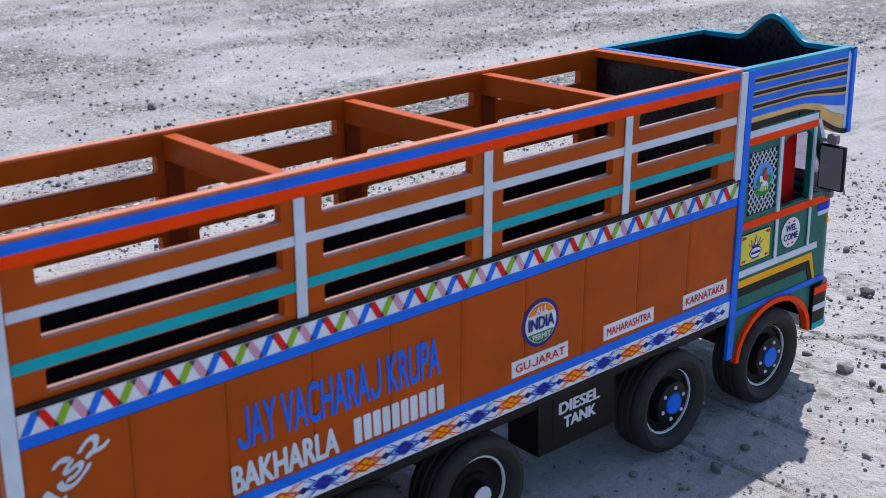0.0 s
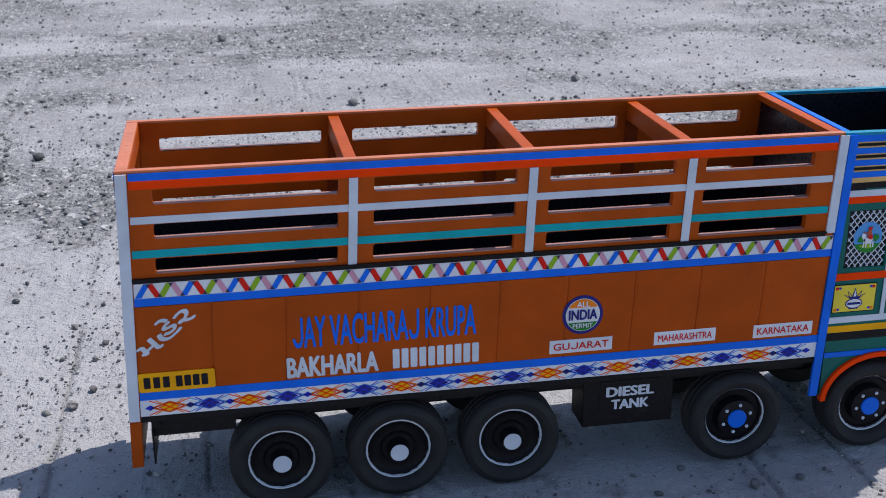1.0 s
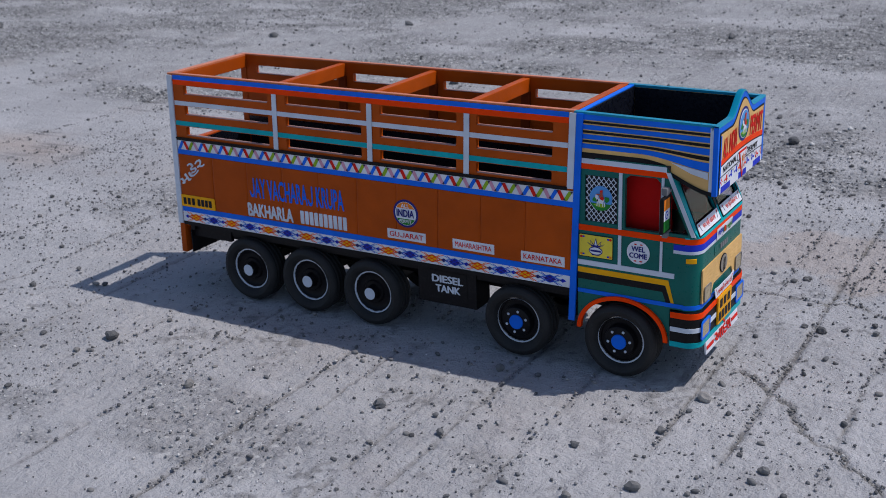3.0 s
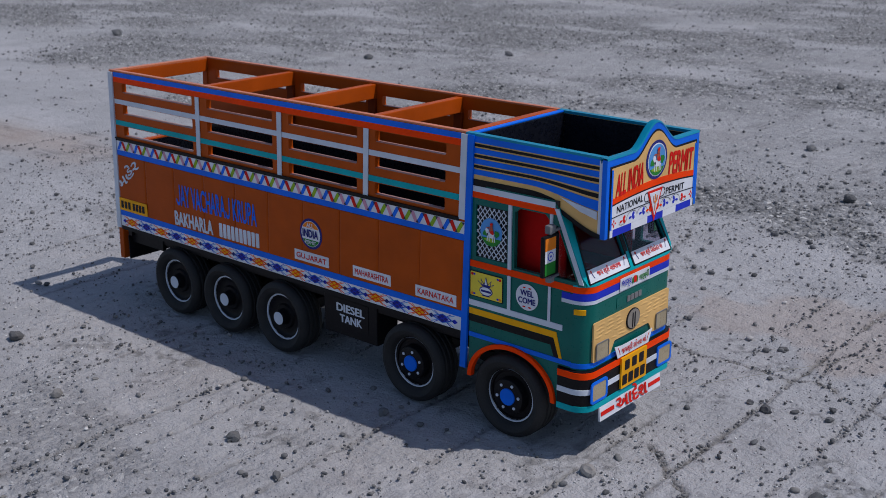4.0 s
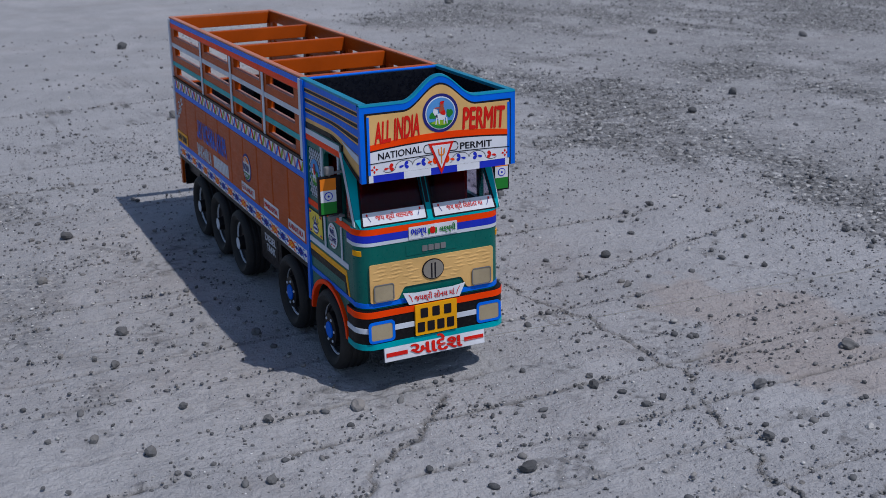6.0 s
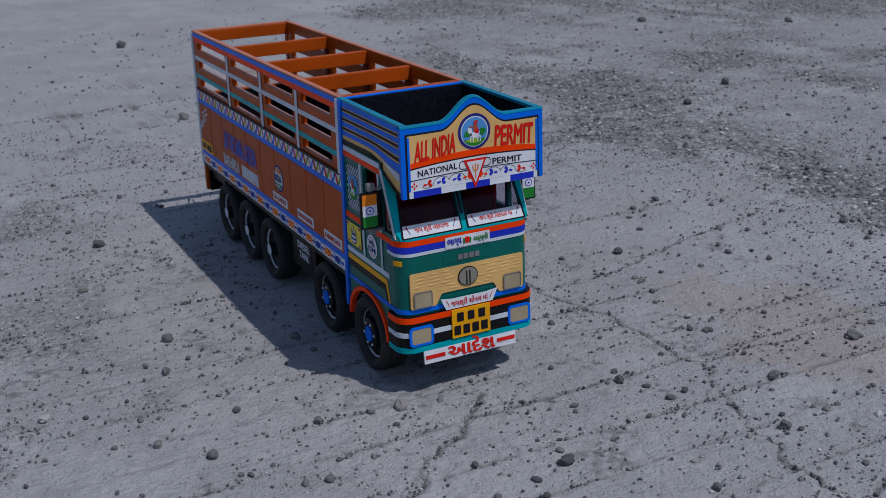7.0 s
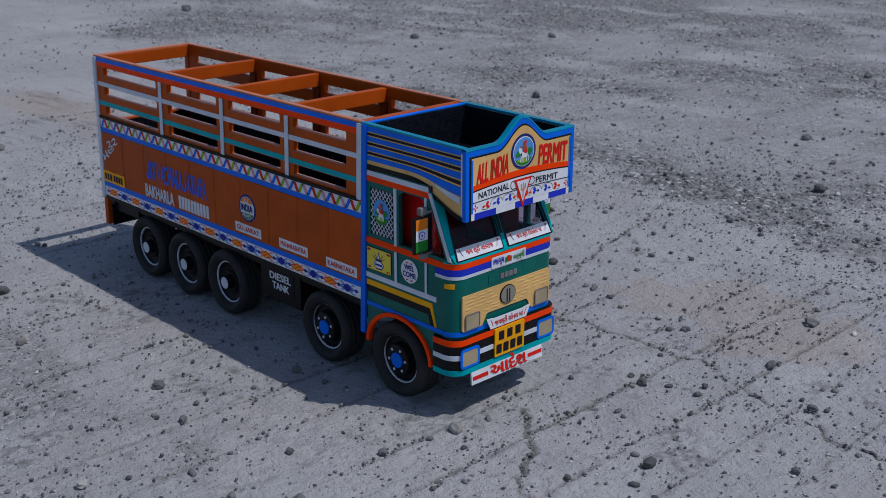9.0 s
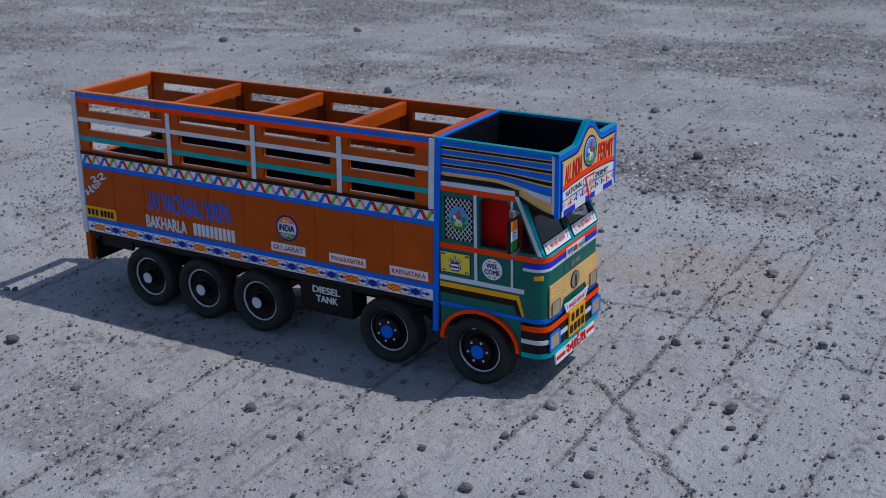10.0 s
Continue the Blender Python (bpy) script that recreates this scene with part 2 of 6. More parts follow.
def box(x0, x1, y0, y1, z0, z1, bev=0.0008, bm=None):
    """A box with softened edges."""
    own = bmesh.new()
    bmesh.ops.create_cube(own, size=1, matrix=Matrix.LocRotScale(
        ((x0 + x1) / 2, (y0 + y1) / 2, (z0 + z1) / 2), None, (abs(x1 - x0), abs(y1 - y0), abs(z1 - z0))))
    if bev:
        bmesh.ops.bevel(own, geom=own.edges[:], offset=bev, segments=2, affect="EDGES", profile=0.6)
    if bm is None:
        return own
    tmp = bpy.data.meshes.new("tmp")
    own.to_mesh(tmp)
    own.free()
    bm.from_mesh(tmp)
    bpy.data.meshes.remove(tmp)
    return bm


def rrect(u0, u1, v0, v1, r, n=4):
    pts = []
    for cu, cv, a0 in ((u1 - r, v1 - r, 0), (u0 + r, v1 - r, 90), (u0 + r, v0 + r, 180), (u1 - r, v0 + r, 270)):
        for i in range(n + 1):
            a = radians(a0 + 90 * i / n)
            pts.append((cu + r * math.cos(a), cv + r * math.sin(a)))
    return pts


def disc(cu, cv, ru, rv=None, n=36, a0=0, a1=360):
    rv = ru if rv is None else rv
    full = a1 - a0 >= 360
    k = n if full else n + 1
    return [(cu + ru * math.cos(radians(a0 + (a1 - a0) * i / n)), cv + rv * math.sin(radians(a0 + (a1 - a0) * i / n))) for i in range(k)]


def plate(outline, holes, M, thick):
    """A flat board cut to an outline with holes, its outer face at w = 0 and its back at w = -thick."""
    loops = [outline, *holes]
    flat = [Vector((u, v, 0)) for lp in loops for u, v in lp]
    bm = bmesh.new()
    top = [bm.verts.new(M @ p) for p in flat]
    low = [bm.verts.new(M @ (p - Vector((0, 0, thick)))) for p in flat]
    for a, b, c in mathutils.geometry.tessellate_polygon([[Vector((u, v, 0)) for u, v in lp] for lp in loops]):
        bm.faces.new((top[a], top[b], top[c]))
        bm.faces.new((low[c], low[b], low[a]))
    k = 0
    for lp in loops:
        n = len(lp)
        for i in range(n):
            a, b = k + i, k + (i + 1) % n
            bm.faces.new((top[a], top[b], low[b], low[a]))
        k += n
    return bm


def sheet(name, polys, M, parent, lift=0.0, thick=0.0005, label=""):
    """Thin painted or printed shapes on a face: polys are (points, material[, extra lift])."""
    mats, bm = [], bmesh.new()
    for pts, mat, *more in polys:
        w = lift + (more[0] if more else 0.0)
        if mat not in mats:
            mats.append(mat)
        idx = mats.index(mat)
        up = [bm.verts.new((u, v, w + thick)) for u, v in pts]
        dn = [bm.verts.new((u, v, w)) for u, v in pts]
        fs = [bm.faces.new(up)]
        n = len(pts)
        fs += [bm.faces.new((up[i], dn[i], dn[(i + 1) % n], up[(i + 1) % n])) for i in range(n)]
        for f in fs:
            f.material_index = idx
    bm.transform(M)
    return part(name, bm, mats, parent, label)


def ribbon(pts, width):
    """Quads along a line of (u, v)."""
    out = []
    for (a, b), (c, d) in zip(pts, pts[1:]):
        L = math.hypot(c - a, d - b) or 1
        nu, nv = -(d - b) / L * width / 2, (c - a) / L * width / 2
        out.append([(a - nu, b - nv), (c - nu, d - nv), (c + nu, d + nv), (a + nu, b + nv)])
    return out


def lettering(body, u0, u1, v0, v1, M, material, parent, lift=0.0006, bold=0.0, curve=None, name="lettering", label="", shear=0.0):
    """Raised painted words fitted to a box on a face, with the built-in font."""
    cu = bpy.data.curves.new("words", "FONT")
    cu.body, cu.resolution_u = (body.replace("J", "U") if body.isascii() else body), 3
    tmp = bpy.data.objects.new("words", cu)
    scene.collection.objects.link(tmp)
    me = bpy.data.meshes.new_from_object(tmp.evaluated_get(bpy.context.evaluated_depsgraph_get()))
    bpy.data.objects.remove(tmp)
    bpy.data.curves.remove(cu)
    bm = bmesh.new()
    bm.from_mesh(me)
    bpy.data.meshes.remove(me)
    xs, ys = [v.co.x for v in bm.verts], [v.co.y for v in bm.verts]
    x0, x1, y0, y1 = min(xs), max(xs), min(ys), max(ys)
    if body.isascii():
        y0, y1 = -0.012, 0.695
        # each J is a U whose left stem is cut short
        seen, islands = set(), []
        for v in bm.verts:
            if v in seen:
                continue
            island, todo = [], [v]
            seen.add(v)
            while todo:
                w = todo.pop()
                island.append(w)
                for e in w.link_edges:
                    o = e.other_vert(w)
                    if o not in seen:
                        seen.add(o)
                        todo.append(o)
            islands.append(island)
        islands.sort(key=lambda isl: min(w.co.x for w in isl))
        chars = [c for c in body if c != " "]
        if len(chars) == len(islands):
            for c, isl in zip(chars, islands):
                if c == "J":
                    mid = sum((min(w.co.x for w in isl), max(w.co.x for w in isl))) / 2
                    for w in isl:
                        if w.co.x < mid:
                            w.co.y = min(w.co.y, 0.2)
    if bold > 0:
        d = bold
        first = bm.verts[:] + bm.edges[:] + bm.faces[:]
        for k, (dx, dy) in enumerate(((-d, 0), (d, 0), (0, d * 0.6), (0, -d * 0.6))):
            dup = bmesh.ops.duplicate(bm, geom=first)["geom"]
            for v in dup:
                if isinstance(v, bmesh.types.BMVert):
                    v.co.x += dx
                    v.co.y += dy
                    v.co.z = 0.00006 * (k + 1)
        x0, x1 = x0 - d, x1 + d
    for v in bm.verts:
        rise = v.co.z
        fx, fy = (v.co.x - x0) / (x1 - x0), max(0.0, (v.co.y - y0) / (y1 - y0))
        u, w = u0 + (u1 - u0) * fx, v0 + (v1 - v0) * fy
        u += shear * (w - v0)
        if curve:
            w += curve(u)
        v.co = (u, w, lift + rise)
    bm.transform(M)
    me = bpy.data.meshes.new(name)
    bm.to_mesh(me)
    bm.free()
    me.materials.append(material)
    return link_mesh(name, me, parent, label)


def lathe(profile, seg=40, axis_y=True):
    """A turned shape about the y axis from (radius, y) pairs."""
    bm = bmesh.new()
    rings = []
    for r, y in profile:
        if r < 1e-6:
            rings.append([bm.verts.new((0, y, 0))])
        else:
            rings.append([bm.verts.new((r * math.cos(2 * math.pi * i / seg), y, r * math.sin(2 * math.pi * i / seg))) for i in range(seg)])
    for A, B in zip(rings, rings[1:]):
        for i in range(seg):
            j = (i + 1) % seg
            if len(A) == 1 and len(B) == 1:
                continue
            if len(A) == 1:
                bm.faces.new((A[0], B[i], B[j]))
            elif len(B) == 1:
                bm.faces.new((A[i], B[0], A[j]))
            else:
                bm.faces.new((A[i], B[i], B[j], A[j]))
    return bm


def face_frame(o, u, v):
    """A frame that carries (u, v, outward) to the world."""
    u, v = Vector(u), Vector(v)
    w = u.cross(v)
    return Matrix(((u.x, v.x, w.x, o[0]), (u.y, v.y, w.y, o[1]), (u.z, v.z, w.z, o[2]), (0, 0, 0, 1)))


# ---- the truck's main sizes ----
LEN, WID, TOP = 0.708, 0.187, 0.358      # cargo body: length, width, top edge
NEAR = face_frame((0, 0, 0), (1, 0, 0), (0, 0, 1))
FAR = face_frame((0, WID, 0), (-1, 0, 0), (0, 0, 1))
REAR = face_frame((0, WID, 0), (0, -1, 0), (0, 0, 1))
FRONT_X = 0.880
FRONT = face_frame((FRONT_X, 0, 0), (0, 1, 0), (0, 0, 1))
BAYS = ((0.031, 0.200), (0.233, 0.371), (0.403, 0.530), (0.561, 0.676))
ROWS_OF_SLOTS = ((0.3275, 0.3415), (0.2945, 0.309), (0.2605, 0.2755))
POSTS = (0.2135, 0.386, 0.5465)

truck = new("toy_truck")
tagged(truck, "hand-painted wooden toy cargo truck with brown body and green cab", "toy truck")


LEAN = 0.040      # the body's uprights lean forward a little towards the top


def leaned(pts):
    return [(u + LEAN * (v - 0.312), v) for u, v in pts]


def lean_mesh(ob):
    co = [0.0] * (3 * len(ob.data.vertices))
    ob.data.vertices.foreach_get("co", co)
    for i in range(0, len(co), 3):
        co[i] += LEAN * (co[i + 2] - 0.312)
    ob.data.vertices.foreach_set("co", co)
    for c in ob.children:
        lean_mesh(c)
    return ob


def mirrored(pts):
    return [(-u, v) for u, v in pts][::-1]


def picture(cu, cv, ru, rv):
    """A faded round print: pale rolling shape below, rust and red shapes above, on sky and grass."""
    def blob(u, v, a, b, seed, col, lift, n=18):
        q = random.Random(seed)
        ph = [q.uniform(0, 6.28) for _ in range(3)]
        pts = []
        for i in range(n):
            t = 6.2832 * i / n
            k = 1 + 0.16 * math.sin(2 * t + ph[0]) + 0.12 * math.sin(3 * t + ph[1]) + 0.07 * math.sin(5 * t + ph[2])
            pts.append((cu + ru * (u + a * k * math.cos(t)), cv + rv * (v + b * k * math.sin(t))))
        return pts, col, lift
    out = [blob(-0.55, -0.12, 0.22, 0.26, 3, LEAF, 0.0009), blob(0.62, -0.05, 0.20, 0.30, 4, LEAF, 0.0009), blob(-0.1, -0.62, 0.55, 0.16, 5, LIME, 0.0009),
           blob(0.02, -0.20, 0.42, 0.20, 6, PAPER, 0.0011), blob(-0.38, 0.10, 0.15, 0.24, 7, PAPER, 0.0011)]
    for u, lean, seed in ((-0.32, -0.05, 8), (-0.16, 0.03, 9), (0.24, -0.03, 10), (0.38, 0.05, 11)):
        out.append(([(cu + ru * (u - 0.04), cv - rv * 0.30), (cu + ru * (u + lean - 0.03), cv - rv * 0.72), (cu + ru * (u + lean + 0.04), cv - rv * 0.72), (cu + ru * (u + 0.06), cv - rv * 0.30)], PAPER, 0.0012))
    out += [blob(0.10, 0.16, 0.20, 0.30, 12, SKIN, 0.0013), blob(0.16, 0.02, 0.16, 0.18, 13, CRIMSON, 0.0014), blob(0.08, 0.52, 0.13, 0.15, 14, SKIN, 0.0014), blob(0.08, 0.68, 0.15, 0.10, 15, CRIMSON, 0.0015),
            blob(-0.22, 0.36, 0.22, 0.05, 16, SKIN, 0.0014, 12), blob(-0.30, -0.18, 0.07, 0.10, 17, DUSK, 0.0014, 10)]
    return out


# ---- cargo body ----
def zigzag_polys(u0, u1, v0, v1):
    """White printed strip with slanting bars in blue, red, lime and pink."""
    polys = [([(u0, v0), (u1, v0), (u1, v1), (u0, v1)], PAPER, 0.0)]
    pitch, w, sh, k, u = 0.01035, 0.0060, 0.0079, 0, u0 + 0.0008
    cols = (BLUE, CRIMSON, LIME, PINK)
    lo, hi = v0 + 0.0006, v1 - 0.0006
    over = w + sh - pitch
    cut = (hi - lo) * over / (2 * sh)
    while u + sh + w < u1:
        up = k % 2 == 0
        a, b = (u, u + sh) if up else (u + sh, u)
        polys.append(([(a, lo), (a + w, lo), (b + w, hi), (b, hi)], cols[k % 4], 0.0004 + 0.0001 * (k % 2)))
        # dark wedge where this bar crosses the next
        e = u + pitch
        wedge = [(e + over / 2, hi - cut * 1.25), (e + over * 1.1, hi), (e - over * 0.1, hi)] if up else [(e - over * 0.1, lo), (e + over * 1.1, lo), (e + over / 2, lo + cut * 1.25)]
        polys.append((wedge, DUSK, 0.0007))
        u += pitch
        k += 1
    return polys


def kilim_polys(u0, u1, v0, v1):
    """White printed strip with woven diamonds, orange and blue in turn, on crossing thin lines."""
    polys = [([(u0, v0), (u1, v0), (u1, v1), (u0, v1)], PAPER, 0.0)]
    mid, h, k, c = (v0 + v1) / 2, (v1 - v0) / 2 - 0.0006, -1, u0 + 0.0275 - 0.0377
    while c < u1 - 0.004:
        warm = k % 2 == 0
        rim, core = (RED, YELLOW) if warm else (ROYAL, NAVY)
        for s in (-1, 1):
            for off, colr in ((0.0, RED if warm else SKYB), (0.0055, ORANGE if warm else ROYAL)):
                a, b = c - s * (0.019 - off), c + s * (0.019 - off)
                if min(a, b) > u0 and max(a, b) < u1:
                    for q in ribbon([(a, mid - h * 0.95), (b, mid + h * 0.95)], 0.0009):
                        polys.append((q, colr, 0.0002))
        if u0 < c + 0.0145 and c + 0.0245 < u1:
            polys.append(([(c + 0.0145, mid), (c + 0.0195, mid - 0.003), (c + 0.0245, mid), (c + 0.0195, mid + 0.003)], NAVY if warm else ROYAL, 0.0003))
        W, Hh = 0.0104, h * 0.64
        for grow, colr in ((1.7, ORANGE if warm else SKYB), (1.35, CRIMSON if warm else ROYAL)):
            a, b = W * grow, min(h, Hh * (0.7 + 0.3 * grow) * 0.92)
            if c - a > u0 and c + a < u1:
                for q in ribbon([(c - a, mid), (c, mid - b), (c + a, mid), (c, mid + b), (c - a, mid)], 0.0009):
                    polys.append((q, colr, 0.0003))
        if c - W > u0 and c + W < u1:
            polys.append(([(c - W, mid), (c, mid - Hh), (c + W, mid), (c, mid + Hh)], rim, 0.0004))
            for du, dv in ((-0.5, 0), (0.5, 0), (0, -0.5), (0, 0.5)):
                x, y, a, b = c + du * W, mid + dv * Hh, W * 0.36, Hh * 0.36
                polys.append(([(x - a, y), (x, y - b), (x + a, y), (x, y + b)], core, 0.0007))
        c += 0.0377
        k += 1
    return polys


def cargo_side(M, near):
    """One long side of the cargo body with its slots, planks, painted stripes and printed strips."""
    f = leaned if near else (lambda p: mirrored(leaned(p)))
    outline = [(0.0, 0.108), (LEN, 0.108), (LEN, TOP), (0.0, TOP)]
    holes = [rrect(a, b, z0, z1, 0.0025, 3) for a, b in BAYS for z0, z1 in ROWS_OF_SLOTS]
    side = part("cargo_side", plate(f(outline), [f(h) for h in holes], M, 0.008), BROWN, truck,
                "brown painted wooden side with slots and coloured stripes")
    # the inner face is a darker brown that carries the bay's shade
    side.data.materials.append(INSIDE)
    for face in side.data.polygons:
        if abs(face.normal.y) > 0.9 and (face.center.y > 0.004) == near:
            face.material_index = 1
    # slot sills, their pale tone standing in for reflected sky
    for a, b in BAYS:
        for z0, z1 in ROWS_OF_SLOTS:
            sheet("slot_sill", [(f([(a + 0.0012, z0 - 0.0002), (b - 0.0012, z0 - 0.0002), (b - 0.0012, z0 + 0.0006), (a + 0.0012, z0 + 0.0006)]), SILL)], M, side, -0.0076, 0.0074)

    def stripe(name, u0, u1, v0, v1, mat, lift=0.0, thick=0.0006):
        sheet(name, [(f([(u0, v0), (u1, v0), (u1, v1), (u0, v1)]), mat)], M, side, lift, thick)

    stripe("blue_stripe", 0.011, LEN - 0.010, 0.3505, 0.3575, BLUE)
    stripe("red_stripe", 0.011, LEN - 0.010, 0.3425, 0.3505, RED)
    stripe("white_stripe", 0.011, LEN - 0.010, 0.3095, 0.3165, WHITE)
    stripe("teal_stripe", 0.011, LEN - 0.010, 0.2765, 0.284, TEAL)
    for x in POSTS:
        stripe("white_batten", x - 0.0042, x + 0.0042, 0.257, 0.3425, WHITE, 0.0008, 0.001)
    stripe("ledge", 0.0095, LEN - 0.008, 0.2548, 0.2568, BLACK, 0.0, 0.003)
    stripe("dark_line", 0.0095, LEN - 0.009, 0.2517, 0.2548, BLACK, 0.0, 0.0012)
    sheet("zigzag_strip", [(f(p), m, l) for p, m, l in zigzag_polys(0.0105, LEN + 0.001, 0.2368, 0.2517)], M, side, 0.0006, 0.0002,
          "white printed strip with slanting coloured bars")
    stripe("blue_stripe", 0.0105, LEN + 0.001, 0.229, 0.2368, BLUE, 0.0, 0.0012)
    # ten planks with narrow joints
    n, p0, p1 = 10, 0.0105, LEN + 0.001
    for i in range(n):
        a, b = p0 + (p1 - p0) * i / n + 0.0002, p0 + (p1 - p0) * (i + 1) / n - 0.0002
        pts = f([(a, 0.1405), (b, 0.1405), (b, 0.2285), (a, 0.2285)])
        bm = bmesh.new()
        e = 0.0030 * (1 if pts[0][0] < pts[1][0] else -1)
        # flat face, wide eased edges, narrow joint
        cols = [(pts[0][0], 0.0), (pts[0][0] + 0.04 * e, 0.0007), (pts[0][0] + e, 0.0015), (pts[1][0] - e, 0.0015), (pts[1][0] - 0.04 * e, 0.0007), (pts[1][0], 0.0)]
        low = [bm.verts.new((u, 0.1405, w)) for u, w in cols]
        top = [bm.verts.new((u + (pts[3][0] - pts[0][0]), 0.2285, w)) for u, w in cols]
        for k in range(5):
            bm.faces.new((low[k], low[k + 1], top[k + 1], top[k]))
        bm.faces.new(low[::-1])
        bm.faces.new(top)
        bmesh.ops.recalc_face_normals(bm, faces=bm.faces)
        bm.transform(M)
        part("plank", bm, BROWN, side)
    stripe("blue_stripe", 0.0105, LEN + 0.003, 0.1315, 0.140, BLUE, 0.0, 0.0012)
    sheet("woven_strip", [(f(p), m, l) for p, m, l in kilim_polys(0.0105, LEN + 0.003, 0.1142, 0.1315)], M, side, 0.0006, 0.0002,
          "white printed strip with orange and blue woven diamonds")
    stripe("bottom_edge", 0.0105, LEN + 0.003, 0.108, 0.1142, BLACK, 0.0, 0.001)
    for name, u0, u1 in (("rear_corner_post", -0.0005, 0.0095), ("front_corner_post", LEN - 0.0085, LEN + 0.0008)):
        stripe(name, u0, u1, 0.11 if u0 < 0.1 else 0.255, TOP - 0.0008, WHITE, 0.0, 0.0022)
    return side


near_side = cargo_side(NEAR, True)
cargo_side(FAR, False)

# lettering and stickers on the near side; the phone number and the plate carry plain bars
P = 0.0019
lettering("JAY VACHARAJ KRUPA", 0.151, 0.332, 0.174, 0.206, NEAR, BLUE, near_side, P, 0.03, label="bright blue painted words")
lettering("BAKHARLA", 0.144, 0.234, 0.1425, 0.164, NEAR, WHITE, near_side, P, 0.05, label="white painted village name")
bars = []
for i in range(10):
    u = 0.248 + i * 0.0089
    bars.append((rrect(u, u + 0.0068, 0.1435, 0.1645, 0.0012, 2), WHITE))
for one in bars:
    sheet("number_bar", [one], NEAR, near_side, P - 0.0003, 0.0004)
mh = face_frame((0.0095, 0, 0.1755), (math.cos(radians(41)), 0, math.sin(radians(41))), (-math.sin(radians(41)), 0, math.cos(radians(41))))
lettering("મહેર", 0.002, 0.067, -0.004, 0.0175, mh, WHITE, near_side, P, 0.025, label="white slanting painted word")

badge = sheet("permit_badge", [
    (disc(0.4415, 0.1855, 0.0212), NAVY, 0.0), (disc(0.4415, 0.1855, 0.0178), PAPER, 0.0004),
    (disc(0.4415, 0.1855, 0.0172, a0=28, a1=152, n=24), ORANGE, 0.0006), (disc(0.4415, 0.1855, 0.0172, a0=208, a1=332, n=24), LEAF, 0.0006)],
    NEAR, near_side, P - 0.0003, 0.0004, "round sticker with navy ring, orange top and green foot")
lettering("ALL", 0.4345, 0.4485, 0.1945, 0.2003, NEAR, PAPER, badge, P + 0.0012, 0.03)
lettering("INDIA", 0.4265, 0.4565, 0.1805, 0.1915, NEAR, NAVY, badge, P + 0.0012, 0.04)
lettering("PERMIT", 0.431, 0.452, 0.1715, 0.1765, NEAR, PAPER, badge, P + 0.0012, 0.02)
for word, u0, u1, z in (("GUJARAT", 0.408, 0.474, 0.1445), ("MAHARASHTRA", 0.519, 0.586, 0.1445), ("KARNATAKA", 0.628, 0.694, 0.143)):
    board = sheet("state_board", [([(u0, z), (u1, z), (u1, z + 0.0145), (u0, z + 0.0145)], PAPER)], NEAR, near_side, P - 0.0003, 0.0005, "small white sticker with red letters")
    lettering(word, u0 + 0.004, u1 - 0.004, z + 0.0035, z + 0.0112, NEAR, CRIMSON, board, P + 0.0005, 0.012)
side_plate = sheet("number_plate", [(rrect(0.0038, 0.0755, 0.1405, 0.1605, 0.002), YELLOW)], NEAR, near_side, P - 0.0002, 0.0008, "yellow painted plate with dark bars")
plate_bars = []
for i, u in enumerate((0.0085, 0.0175, 0.0265, 0.0385, 0.0465, 0.0545, 0.0625)):
    plate_bars.append((rrect(u, u + 0.0062, 0.1445, 0.1560, 0.0008, 2), INK))
for one in plate_bars:
    sheet("plate_bar", [one], NEAR, side_plate, P + 0.0006, 0.0003)

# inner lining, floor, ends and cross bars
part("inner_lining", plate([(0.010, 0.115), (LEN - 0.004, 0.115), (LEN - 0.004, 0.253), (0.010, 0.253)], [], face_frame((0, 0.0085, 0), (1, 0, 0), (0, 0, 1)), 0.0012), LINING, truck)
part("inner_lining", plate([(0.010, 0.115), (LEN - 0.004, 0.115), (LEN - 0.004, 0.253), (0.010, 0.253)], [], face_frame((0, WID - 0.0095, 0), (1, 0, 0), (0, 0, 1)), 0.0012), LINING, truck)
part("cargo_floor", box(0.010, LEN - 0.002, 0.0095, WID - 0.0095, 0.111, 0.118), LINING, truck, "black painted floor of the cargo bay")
part("cross_bar", box(LEN - 0.0125, LEN - 0.0008, 0.0075, WID - 0.0075, TOP - 0.006, TOP + 0.0012, 0.001), BROWN, truck)
part("front_bulkhead", box(LEN - 0.009, LEN - 0.001, 0.009, WID - 0.009, 0.118, TOP - 0.0065), LINING, truck, "black painted front wall of the cargo bay")
for x in (*POSTS,):
    bm = box(x - 0.0055, x + 0.0065, 0.0075, WID - 0.0075, 0.3365, TOP - 0.0012, 0.0012)
    part("cross_bar", bm, BROWN, truck)
part("cross_bar", box(0.0005, 0.0125, 0.0075, WID - 0.0075, 0.337, TOP - 0.0012, 0.0012), BROWN, truck)
# inner posts take the same brown with shade in it
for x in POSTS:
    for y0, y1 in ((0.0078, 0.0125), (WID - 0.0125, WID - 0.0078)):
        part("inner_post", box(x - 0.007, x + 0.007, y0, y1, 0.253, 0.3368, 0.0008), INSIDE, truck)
# top edges in a lighter brown that stands in for glare
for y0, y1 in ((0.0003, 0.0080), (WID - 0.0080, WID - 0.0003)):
    part("top_rail", box(0.0008, LEN - 0.001, y0, y1, TOP - 0.0004, TOP + 0.0022, 0.0008), EDGE, truck, "brown top edge coloured paler for sky sheen")
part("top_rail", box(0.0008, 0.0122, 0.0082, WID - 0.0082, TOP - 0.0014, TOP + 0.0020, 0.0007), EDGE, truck)

